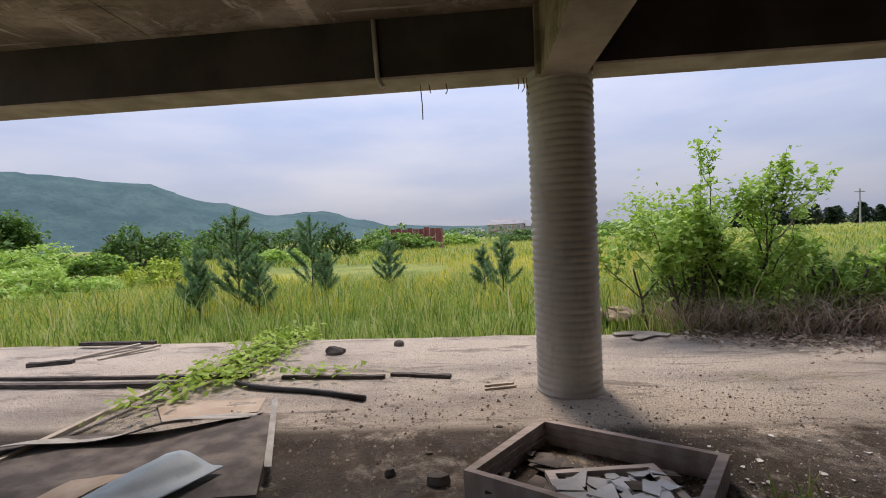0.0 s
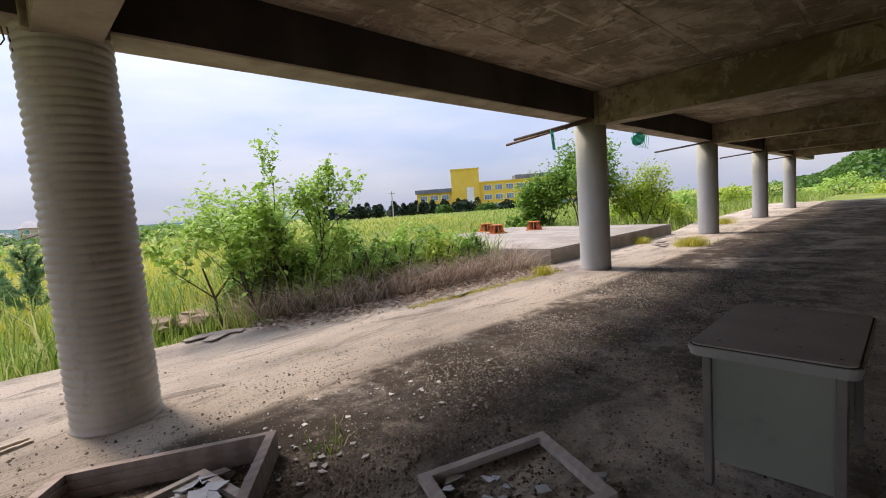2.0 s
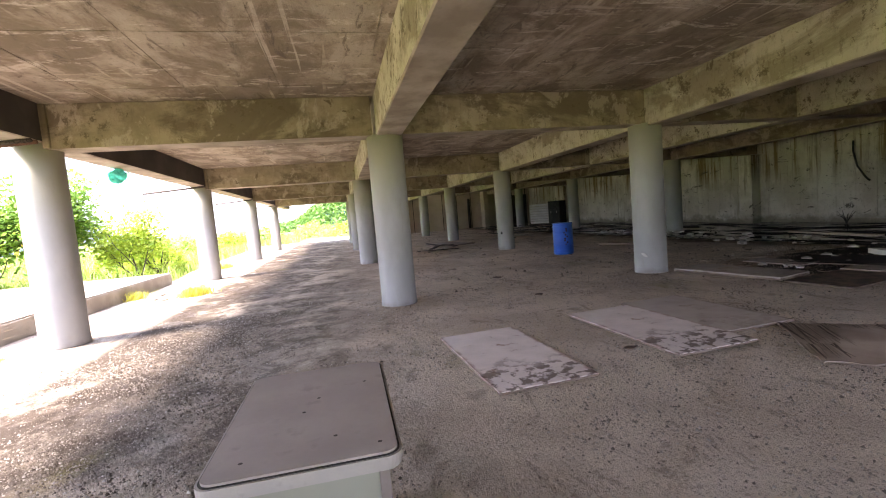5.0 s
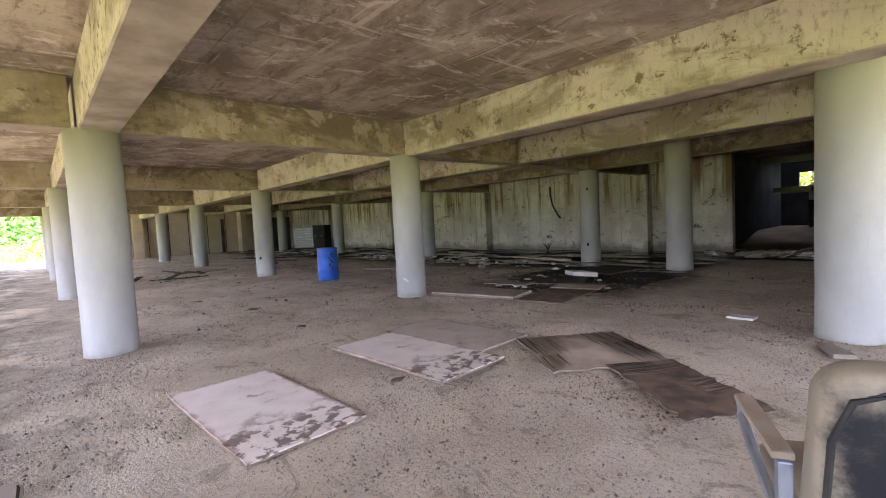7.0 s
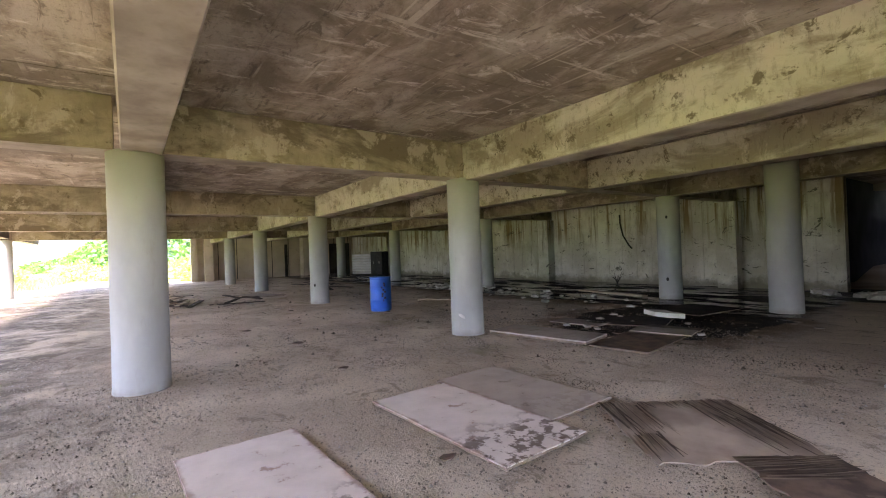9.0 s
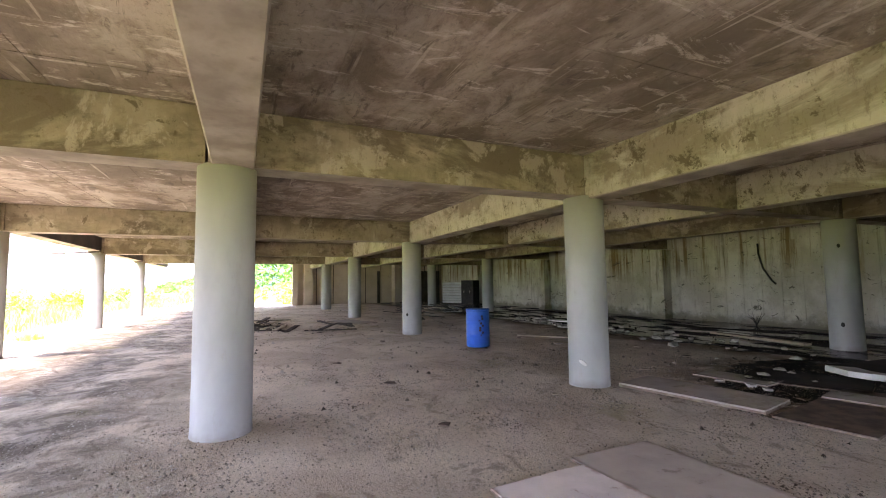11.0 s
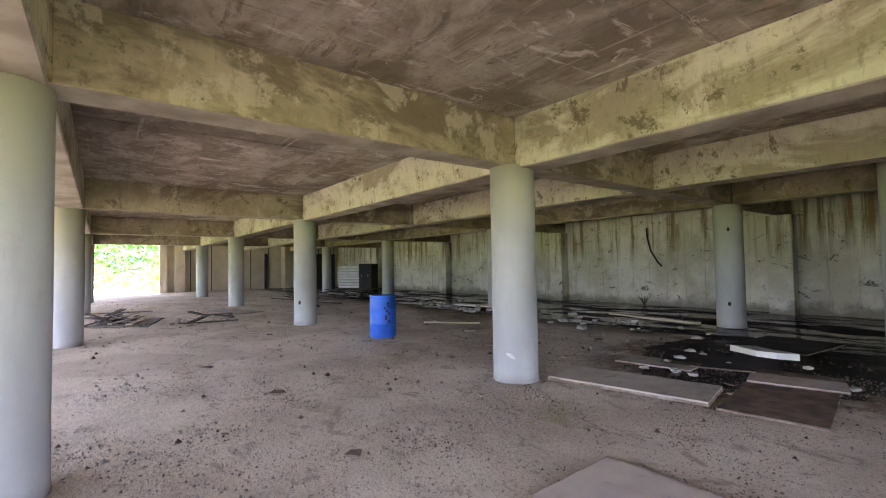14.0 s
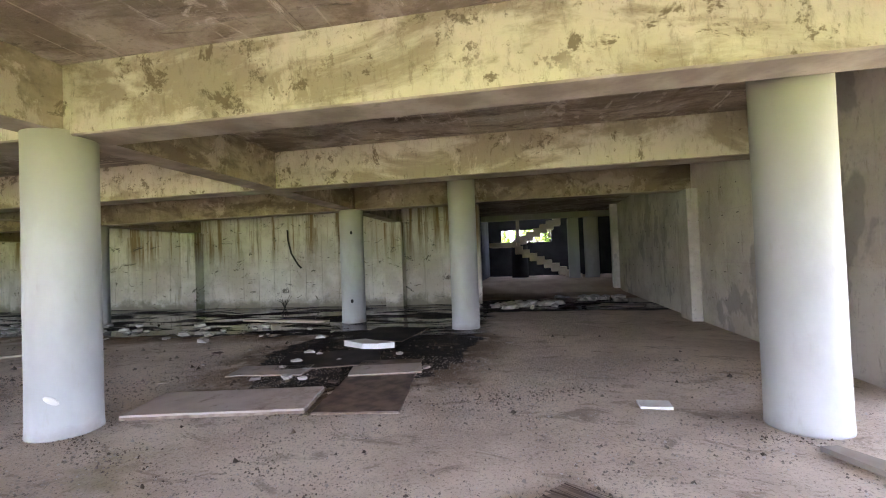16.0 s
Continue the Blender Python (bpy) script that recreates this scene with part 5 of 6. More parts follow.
def leaves(centres, size, material, parent, name="crown", flat=0.5):
    """Folded leaves at scattered points."""
    n = len(centres)
    c = np.asarray(centres)
    a = gen.uniform(0, math.tau, n)
    tilt = gen.normal(0, flat, n)
    d = np.stack([np.cos(a) * np.cos(tilt), np.sin(a) * np.cos(tilt), np.sin(tilt)], 1)
    s = np.stack([-np.sin(a), np.cos(a), gen.normal(0, flat, n)], 1)
    l = size * gen.uniform(0.6, 1.3, n)[:, None]
    up = np.array([0, 0, 0.12])
    v = np.stack([c - d * l * 0.5, c - s * l * 0.3 + up * l, c + d * l * 0.6, c + s * l * 0.3 + up * l], 1)
    return quads(name, v, material, parent)


def tree(x, y, height, spread, seed, leaf, n_leaf, size, label, stems=3, lean=0.3, bare=0.25, z=-0.12, name="tree"):
    """Tapered limbs that fork, with leaves along the outer twigs."""
    ob = thing(name, label, "tree", pose(x, y, z))
    rng = random.Random(seed)
    tips = []
    bm = bmesh.new()

    def limb(p, d, length, r, depth):
        pts = [p]
        for k in range(4):
            d = (d + Vector((rng.gauss(0, 0.16), rng.gauss(0, 0.16), 0.10))).normalized()
            pts.append(pts[-1] + d * length / 4)
        tube(pts, r, 6 if depth < 2 else 4, bm, 0.5)
        if depth >= 2:
            for q in pts[1:]:
                tips.append(q)
        if depth < 3:
            for k in range(rng.choice((2, 3, 3))):
                start = pts[rng.choice((2, 3, 4))]
                out = (d + Vector((rng.gauss(0, 0.62), rng.gauss(0, 0.62), rng.gauss(0.1, 0.3)))).normalized()
                limb(start, out, length * rng.uniform(0.5, 0.75), r * 0.5, depth + 1)

    for k in range(stems):
        a = math.tau * k / stems + rng.uniform(0, 1)
        limb(Vector((0.05 * math.cos(a), 0.05 * math.sin(a), 0)), Vector((lean * math.cos(a), lean * math.sin(a), 1)).normalized(), height * 0.45, 0.0085 * height + 0.004, 0)
    part("trunk", bm, TRUNK, ob)
    c = np.array([tips[rng.randrange(len(tips))] for _ in range(n_leaf)])
    c = c + gen.normal(0, spread, (n_leaf, 3))
    leaves(c, size, leaf, ob)
    return ob


def shrub(x, y, rx, ry, h, n, size, leaf, label, seed, z=-0.12, name="shrub"):
    """A rough mound of leaves over short stems."""
    ob = thing(name, label, "shrub", pose(x, y, z))
    bm = bmesh.new()
    for k in range(6):
        a = k * 1.05 + seed
        tube([(0, 0, 0), (0.3 * rx * math.cos(a), 0.3 * ry * math.sin(a), 0.35 * h), (0.6 * rx * math.cos(a), 0.6 * ry * math.sin(a), 0.7 * h)], 0.03 * h, 5, bm, 0.4)
    part("stem", bm, TRUNK, ob)
    u = gen.normal(0, 1, (n, 3))
    u /= np.linalg.norm(u, axis=1)[:, None]
    u[:, 2] = np.abs(u[:, 2])
    bulge = np.array([0.82 + 0.42 * noise.noise((p[0] * 2.1 + seed, p[1] * 2.1, p[2] * 2.1)) + 0.22 * noise.noise((p[0] * 5 + seed, p[1] * 5, p[2] * 5)) for p in u])
    c = u * (bulge * gen.uniform(0.72, 1.03, n) ** 0.5)[:, None] * np.array([rx, ry, h])
    leaves(c, size, leaf, ob)
    return ob


def pine(x, y, h, seed, label="young green pine sapling with upright candles"):
    """A sapling with whorls of rising branches set with needles."""
    ob = thing("pine_sapling", label, "tree", pose(x, y, -0.12), "young pines")
    rng = random.Random(seed)
    bm = bmesh.new()
    tube([(0, 0, 0), (0.02, 0, h * 0.5), (0, 0.01, h)], 0.02, 6, bm, 0.3)
    axes = [(Vector((0, 0, h * 0.55)), Vector((0, 0, h)))]
    for w in range(5):
        z = h * (0.15 + 0.16 * w)
        for k in range(5):
            a = rng.uniform(0, math.tau)
            l = h * (0.42 - 0.06 * w) * rng.uniform(0.7, 1.1)
            p, q = Vector((0, 0, z)), Vector((l * 0.75 * math.cos(a), l * 0.75 * math.sin(a), z + l * 0.75))
            tube([p, q], 0.008, 4, bm, 0.5)
            axes.append((p.lerp(q, 0.25), q))
    part("trunk", bm, TRUNK, ob)
    v = []
    for p, q in axes:
        d = (q - p).normalized()
        n = int(130 * (q - p).length / 0.4)
        for k in range(n):
            c = p.lerp(q, rng.random())
            out = (d * 0.9 + Vector((rng.gauss(0, 0.6), rng.gauss(0, 0.6), rng.gauss(0, 0.6)))).normalized()
            e = c + out * rng.uniform(0.07, 0.13)
            s = out.orthogonal().normalized() * 0.006
            v.append((c - s, c + s, e + s, e - s))
    quads("needles", np.array([[tuple(p) for p in f] for f in v]), PINE, ob)
    return ob


for k, (px, py, h) in enumerate(((-5.9, 8.9, 1.35), (-5.35, 9.5, 2.0), (-4.75, 9.2, 1.15), (-4.7, 12.2, 1.95), (-4.2, 11.8, 1.1), (-2.65, 12.9, 1.35), (0.55, 11.0, 1.25), (0.1, 12.0, 1.05), (-6.5, 9.8, 1.0))):
    pine(px, py, h * 1.18, k)
tree(3.0, 7.0, 2.35, 0.16, 4, LEAF, 2500, 0.105, "young leafy tree with bright green open crown", 4, 0.45)
for k, (sx, sy, h) in enumerate(((3.3, 6.95, 2.95), (3.55, 7.1, 3.0), (4.25, 7.0, 2.9), (2.45, 6.9, 2.3))):
    tree(sx, sy, h, 0.05, 130 + k, LEAF, 520, 0.10, "slender upright sapling with sparse bright leaves", 1, 0.08)
tree(4.3, 7.3, 2.3, 0.09, 9, LEAF, 1700, 0.105, "thin young tree with sparse bright leaves", 3, 0.35)
tree(3.7, 7.4, 1.3, 0.1, 12, MID, 1800, 0.09, "low broad-leaved bush beside the young tree", 4, 0.7)
shrub(5.6, 7.4, 0.9, 0.7, 0.95, 1800, 0.10, MID, "green broad-leaved bush above dry stems", 3)
shrub(4.6, 7.3, 0.6, 0.5, 0.75, 900, 0.10, LEAF, "green broad-leaved bush above dry stems", 5)
for k, (bx, by, rx, h, m) in enumerate(((4.0, 6.75, 0.5, 0.95, LEAF), (5.1, 6.7, 0.65, 1.3, MID), (5.9, 6.85, 0.6, 1.35, LEAF), (6.8, 6.7, 0.6, 1.15, LIME), (7.7, 6.6, 0.6, 1.1, MID), (6.3, 7.3, 0.8, 1.3, LEAF), (7.2, 7.4, 0.8, 1.2, MID), (8.1, 7.6, 0.7, 1.15, LEAF), (5.1, 8.0, 1.0, 1.5, MID), (6.7, 8.4, 0.8, 1.0, LIME), (3.6, 8.6, 0.7, 0.9, MID))):
    shrub(bx, by, rx, rx * 0.8, h, 1700, 0.09, m, "green bush among tall reeds and dry stems", 6 + k)
tree(19.6, 10.3, 4.2, 0.28, 21, MID, 9000, 0.16, "full green tree behind the concrete platform", 5, 0.4)
tree(19.2, 11.9, 2.9, 0.28, 22, MID, 6000, 0.16, "full green tree behind the concrete platform", 5, 0.5)
tree(21.2, 8.1, 3.0, 0.22, 23, LIME, 4800, 0.13, "airy lime-green tree beside the platform", 4, 0.5)
shrub(23.0, 8.0, 1.6, 1.3, 1.5, 2600, 0.14, LIME, "yellow-green bush beside the platform", 7)
shrub(19.4, 13.0, 1.6, 1.3, 1.2, 3200, 0.16, MID, "green bush behind the platform", 8)
for k, (bx, by, rx, h) in enumerate(((28, 11, 2.4, 1.6), (33, 12, 2.6, 1.5), (40, 13, 3, 1.8), (47, 11, 3.2, 1.7), (55, 9, 4, 2.0), (62, 4, 4, 2.2), (58, -1, 4, 2.0), (52, -6, 3.4, 2.2), (46, -5.5, 2.2, 1.9), (66, -8, 5, 2.6))):
    shrub(bx, by, rx, rx * 0.8, h, 1900, 0.24, (LIME, MID, LEAF)[k % 3], "rounded green bush in the rough field", 20 + k)
for k, (bx, by, rx, h, m, n) in enumerate(((-15, 13.6, 3.6, 1.15, LEAF, 6000), (-12.5, 17, 2.0, 1.2, LIME, 2600), (-25, 31, 4.2, 3.6, DEEP, 4600), (-28, 25, 5.5, 2.0, LEAF, 5200), (-36, 30, 6, 2.3, MID, 4200), (-21, 23, 2.2, 1.5, MID, 2200), (-14, 30, 3, 1.2, LEAF, 2200), (-20, 44, 5.0, 3.4, DEEP, 4200), (-24, 42, 4.2, 4.4, DEEP, 4200), (-13, 40, 2.4, 3.2, DEEP, 2600), (-9, 52, 5, 2.2, MID, 2600), (-12, 60, 6, 3.2, MID, 2600), (-3, 62, 4, 1.7, LEAF, 1800), (9, 70, 6, 2.2, DEEP, 2400), (18, 80, 9, 2.6, MID, 2600), (28, 84, 9, 3.0, DEEP, 2600), (-33, 56, 7, 3.2, MID, 2600), (-2, 95, 14, 3.2, DEEP, 2600), (-45, 60, 8, 3.4, DEEP, 2600))):
    shrub(bx, by, rx, rx * 0.7, h, n, 0.15 if by < 20 else 0.26 if by < 50 else 0.42, m, "dense green shrub overgrown with creepers", 40 + k)
for k, (bx, by, h) in enumerate(((-46, 36, 6.2), (-42, 37, 5.2), (-50, 40, 6.4))):
    tree(bx, by, h, 0.55, 60 + k, DEEP, 5200, 0.42, "dark green round-crowned tree at the field edge", 5, 0.45)
for k in range(90):
    f = k / 89
    bx, by = 56 + 42 * f + 2 * math.sin(k * 7), 104 - 16 * f + 4 * math.sin(k * 3.1)
    h = 2.6 + 2.2 * abs(math.sin(k * 2.7) * math.sin(k * 0.9)) * (1 - 0.4 * f)
    ob = thing("conifer", "dark distant conifer in a long windbreak", "tree", pose(bx, by, -0.2), "windbreak conifers")
    part("trunk", tube([(0, 0, 0), (0, 0, h)], 0.14, 6, taper=0.3), TRUNK, ob)
    n = 300
    zz = gen.uniform(0.08, 1, n) ** 0.8
    rr = (1 - zz) ** 0.7 * (1.3 + 0.6 * math.sin(k * 1.7)) * gen.uniform(0.3, 1.2, n) + 0.2
    aa = gen.uniform(0, math.tau, n)
    leaves(np.stack([rr * np.cos(aa), rr * np.sin(aa), zz * h], 1), 0.6, CONIFER, ob)
for k in range(5):
    shrub(86 + k * 3.6, 86 - k * 4.4, 3.6, 2.8, 2.7 + 0.8 * math.sin(k * 2), 1600, 0.6, CONIFER if k % 2 else DEEP, "dark tree clump before the yellow building", 90 + k)

# creeper on the concrete, weeds in the cracks, a heap of pale stone in the grass
creeper = thing("creeper", "bright green creeper crawling over the concrete floor", "plant", pose(0, 0, 0))
c, bm = [], bmesh.new()
for k in range(5):
    pts = [Vector((-2.68 - 0.12 * k + 0.05 * math.sin(k * 3 + j), 6.6 - 0.42 * j * (0.8 + 0.07 * k), 0.05 + 0.03 * math.sin(j * 2 + k))) for j in range(7)]
    tube(pts, 0.009, 5, bm, 0.6)
    for p in pts:
        for q in range(26):
            c.append((p.x + random.gauss(0, 0.15), p.y + random.gauss(0, 0.22), 0.04 + abs(random.gauss(0, 0.06))))
for q in range(50):
    c.append((-1.85 + random.gauss(0, 0.28), 4.75 + random.gauss(0, 0.1), 0.05 + abs(random.gauss(0, 0.03))))
part("stem", bm, TRUNK, creeper)
leaves(np.array(c), 0.10, VINE, creeper, "leaves", 0.35)
for k, (wx, wy, r, n) in enumerate(((13.2, 3.75, 0.45, 900), (7.9, 4.9, 0.25, 260), (13.6, 5.2, 0.3, 300), (1.62, 2.45, 0.14, 26), (21, 4.9, 0.6, 500))):
    wx_, wy_ = wx + gen.normal(0, r * 0.5, n), wy + gen.normal(0, r * 0.35, n)
    blades("weeds", wx_, wy_, gen.uniform(0.05, 0.3, n) * (0.5 + r), gen.uniform(0.006, 0.016, n), gen.uniform(0.3, 1.2, n), YELLOW if k != 3 else GRASS, "tuft of green weeds growing from a crack", 0.0)
n = 1500
wx_ = gen.uniform(4.5, 8.4, n)
wy_ = 5.05 - (wx_ - 4.5) * 0.06 + gen.normal(0, 0.06, n)
blades("moss_line", wx_, wy_, gen.uniform(0.015, 0.05, n), gen.uniform(0.006, 0.014, n), gen.uniform(0.3, 1.4, n), YELLOW, "thin line of moss and weeds along a crack", 0.0)
n = 2600
wx_ = gen.uniform(2.6, 8.6, n)
wy_ = np.array([rim(v) for v in wx_]) - np.abs(gen.normal(0, 0.35, n)) + 0.15
leaves(np.stack([wx_, wy_, gen.uniform(0.012, 0.04, n)], 1), 0.07, DRY, None, "leaf_litter", 0.3)
tagged(bpy.data.objects["leaf_litter"], "dry brown leaf litter on the concrete edge", "leaf litter", kind="stuff")
for k in range(14):
    lump(2.1 + 0.35 * math.sin(k * 2.1), 7.6 + 0.3 * math.cos(k * 3.7), 0.13 + 0.05 * math.sin(k), 300 + k, "brown stone heaped in the grass", EARTH)
for k, (px, py, t) in enumerate(((2.0, 6.3, 10), (2.3, 6.25, -25), (2.15, 6.12, 40), (5.66, 5.05, 15), (13.9, 4.75, 5), (12.9, 4.35, 12), (13.2, 4.55, -20))):
    foam_sheet(pose(px, py, 0.012, 0, 0, t), "flat pale scrap on the weathered concrete", [(-0.22, -0.08), (0.2, -0.1), (0.24, 0.07), (0.0, 0.11), (-0.2, 0.09)], 0.014, SLAB)

# raised platform with rusty orange footings
bm = prism([(9.1, 5.42), (16.6, 5.36), (16.9, 12.4), (9.0, 12.6)], -0.3, 0.35)
bmesh.ops.bevel(bm, geom=bm.edges[:], offset=0.03, segments=2, affect="EDGES")
tagged(part("platform", bm, SLAB), "raised weathered concrete platform in the grass", "platform", kind="structure")
ORANGE = plain("rusted_orange_steel", (0.42, 0.11, 0.035), (0.58, 0.19, 0.06), 5, 0.75)


def footing(m):
    ob = thing("steel_footing", "orange rusted steel footing with gusset plates", "footing", m, "orange footings")
    part("base_plate", box(-0.3, 0.3, -0.3, 0.3, 0, 0.03, 0.005), ORANGE, ob)
    part("top_plate", box(-0.22, 0.22, -0.22, 0.22, 0.3, 0.33, 0.005), ORANGE, ob)
    soft(part("tube", lathe([(0.13, 0.03), (0.13, 0.3)], 20), DARKHOLE, ob))
    for k in range(8):
        bm = prism([(0.13, 0.03), (0.3, 0.03), (0.2, 0.3), (0.13, 0.3)], -0.012, 0.012)
        bmesh.ops.transform(bm, matrix=pose(0, 0, 0, 0, 0, 45 * k) @ pose(0, 0, 0, 90, 0, 0), verts=bm.verts)
        part("gusset", bm, ORANGE, ob)
    return ob


first = footing(pose(13.6, 10.55, 0.35, 0, 0, 10))
for x, y, t in ((15.1, 9.9, 30), (14.6, 11.9, 55)):
    copy_thing(first, pose(x, y, 0.35, 0, 0, t))

# ---- buildings and hills far off ----
RED = plain("rusted_red_sheet", (0.20, 0.045, 0.035), (0.30, 0.10, 0.08), 0.8, 0.8)
OCHRE = plain("yellow_render", (0.64, 0.42, 0.06), (0.70, 0.48, 0.085), 0.3, 0.85)
ROOF = plain("blue_grey_roof", (0.10, 0.11, 0.14), (0.15, 0.165, 0.20), 0.5, 0.6)
PANE = plain("far_window_glass", (0.12, 0.18, 0.24), (0.22, 0.30, 0.36), 0.6, 0.15, spec=0.6)
WHITEW = plain("white_window_frame", (0.62, 0.62, 0.6), (0.7, 0.7, 0.68), 1, 0.6)
PINKW = plain("faded_house_wall", (0.36, 0.27, 0.25), (0.46, 0.37, 0.34), 0.4, 0.9)
GREYW = plain("grey_house_wall", (0.40, 0.40, 0.40), (0.50, 0.50, 0.50), 0.4, 0.9)

ruin = thing("shed", "rust-red roofless sheet metal shed in the field", "shed", pose(-7.5, 54.5, -0.3) @ Matrix.Diagonal((0.75, 0.75, 0.96, 1)))
for k in range(9):
    hgt = 2.75 + 0.12 * math.sin(k * 2.3)
    if k not in (4,):
        part("wall", box(-4 + k * 0.9, -3.16 + k * 0.9, -1.8, -1.6, 0, hgt), RED, ruin)
    part("post", box(-4.08 + k * 0.9, -3.98 + k * 0.9, -1.9, -1.55, 0, hgt + 0.1), PINKW, ruin)
part("wall", box(-4, 4.1, 1.6, 1.8, 0, 2.7), RED, ruin)
part("wall", box(-4.0, -3.8, -1.6, 1.6, 0, 2.7), RED, ruin)
part("wall", box(3.9, 4.1, -1.6, 1.6, 0, 2.7), RED, ruin)


def house(m, w, d, h, roof, wall, label, floors=1, bays=5):
    ob = thing("house", label, "house", m)
    part("wall", box(-w / 2, w / 2, 0, d, 0, h), wall, ob)
    bm = bmesh.new()
    p = [bm.verts.new(c) for c in ((-w / 2 - 0.4, -0.4, h), (w / 2 + 0.4, -0.4, h), (w / 2 + 0.4, d + 0.4, h), (-w / 2 - 0.4, d + 0.4, h), (-w / 2 + 1.5, d / 2, h + roof), (w / 2 - 1.5, d / 2, h + roof))]
    for f in ((0, 1, 5, 4), (1, 2, 5), (2, 3, 4, 5), (3, 0, 4), (3, 2, 1, 0)):
        bm.faces.new([p[i] for i in f])
    part("roof", bm, ROOF, ob)
    for j in range(floors):
        for k in range(bays):
            x = -w / 2 + w * (k + 0.5) / bays
            z = h * (j + 0.35) / floors
            win = part("window", box(x - 0.75, x + 0.75, -0.08, 0.02, z, z + 1.3), WHITEW, ob)
            part("pane", box(x - 0.65, x + 0.65, -0.12, -0.081, z + 0.1, z + 1.2), PANE, win)
    return ob


house(pose(10, 166, -1, 0, 0, -8), 13, 9, 5.2, 2.2, PINKW, "faded pink house with a dark hipped roof", 2, 4)
house(pose(20, 172, -1, 0, 0, -8), 9, 8, 4.2, 2.4, GREYW, "grey house with a dark hipped roof", 1, 3)
house(pose(-2, 190, -1, 0, 0, 0), 10, 8, 3.0, 1.6, GREYW, "low grey house among trees", 1, 3)
house(pose(60, 148, -1, 0, 0, -22), 18, 9, 7.0, 1.6, GREYW, "long pale grey building with flat dark roof", 2, 7)

school = thing("yellow_building", "bright yellow three-storey building with blue windows", "building", pose(101.2, 97.4, -1.0, 0, 0, -46.5) @ Matrix.Diagonal((1, 1, 1.08, 1)))


def storey_windows(x0, x1, z, count):
    for k in range(count):
        x = x0 + (x1 - x0) * (k + 0.5) / count
        win = part("window", box(x - 1.2, x + 1.2, -0.12, 0.03, z, z + 1.55), WHITEW, school)
        for q in range(3):
            part("pane", box(x - 1.08 + q * 0.73, x - 0.4 + q * 0.73, -0.16, -0.121, z + 0.12, z + 1.43), PANE, win)


part("wall", box(-11, 0, 0, 10, 0, 6.6), OCHRE, school)
part("roof", prism([(-11.4, -0.6), (0, -0.6), (0, 10.5), (-11.4, 10.5)], 6.6, 7.7), ROOF, school)
part("wall", box(0, 8.6, -1.2, 9, 0, 12.6), OCHRE, school)
part("roof", box(-0.15, 8.75, -1.35, 9.1, 12.6, 12.9), OCHRE, school)
part("sign", box(4.6, 6.8, -1.35, -1.19, 2.0, 7.5), WHITEW, school)
part("wall", box(8.6, 44, 0, 10, 0, 8.6), OCHRE, school)
part("roof", box(8.6, 44.2, -0.2, 10.2, 8.6, 8.9), OCHRE, school)
part("roof", prism([(20, 1), (43, 1), (43, 9), (20, 9)], 8.9, 10.2), ROOF, school)
for z in (0.9, 3.6, 6.3):
    storey_windows(9.5, 43.5, z, 10)
storey_windows(-10.5, -0.5, 4.4, 3)


def forest():
    m = Mat("haze_blue_forest", 1.0, 0.0, 0.0)
    # blue-grey haze of the distance is mixed into these tree colours
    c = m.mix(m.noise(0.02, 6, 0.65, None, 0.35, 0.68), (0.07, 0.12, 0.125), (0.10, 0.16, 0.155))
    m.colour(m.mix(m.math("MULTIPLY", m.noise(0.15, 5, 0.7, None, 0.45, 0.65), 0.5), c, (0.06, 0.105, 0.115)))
    return m.bump(m.noise(0.09, 5, 0.7), 0.6, 3.0).m


FOREST = forest()


def ridge(name, label, az0, az1, dist, depth, height, n=110, rough=1.0):
    """A wooded ridge seen along a spread of bearings (degrees from ahead, to the right)."""
    verts, faces = [], []
    m = 16
    for i in range(n + 1):
        f = i / n
        az = radians(az0 + (az1 - az0) * f)
        for j in range(m + 1):
            g = j / m
            r = dist + depth * g
            h = height(math.degrees(az)) * math.sin(math.pi / 2 * g) ** 1.2
            h += rough * (h * 0.05 + 0.6) * noise.noise((r * math.sin(az) / 25, r * math.cos(az) / 25, 1)) * min(1, g * 4)
            verts.append((r * math.sin(az), r * math.cos(az), h - 3))
    for i in range(n):
        for j in range(m):
            a = i * (m + 1) + j
            faces.append((a, a + 1, a + m + 2, a + m + 1))
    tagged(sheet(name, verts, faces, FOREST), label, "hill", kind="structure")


def steps(table):
    def at(v):
        for (a, p), (b, q) in zip(table, table[1:]):
            if v <= b:
                t = max(0, min(1, (v - a) / (b - a)))
                t = t * t * (3 - 2 * t)
                return p + (q - p) * t
        return table[-1][1]
    return at


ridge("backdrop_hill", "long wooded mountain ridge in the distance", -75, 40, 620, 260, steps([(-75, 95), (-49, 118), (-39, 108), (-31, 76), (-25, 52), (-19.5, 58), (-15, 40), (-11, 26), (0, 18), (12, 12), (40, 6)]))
ridge("backdrop_hill", "low wooded hill beyond the end of the hall", 80, 104, 130, 50, steps([(80, 0.5), (84, 4), (89, 12), (93, 15.5), (98, 13), (104, 9)]), 60, 2.0)
az, r = np.radians(gen.uniform(82, 104, 9000)), 130 + 50 * gen.uniform(0, 1, 9000) ** 0.8
tall = steps([(80, 0.5), (84, 4), (89, 12), (93, 15.5), (98, 13), (104, 9)])
hz = np.array([tall(math.degrees(a)) * math.sin(math.pi / 2 * min(1, (q - 130) / 50)) ** 1.2 for a, q in zip(az, r)])
leaves(np.stack([r * np.sin(az), r * np.cos(az), hz - 3 + gen.uniform(0, 2.2, 9000)], 1), 1.5, DEEP, None, "woods", 0.6)
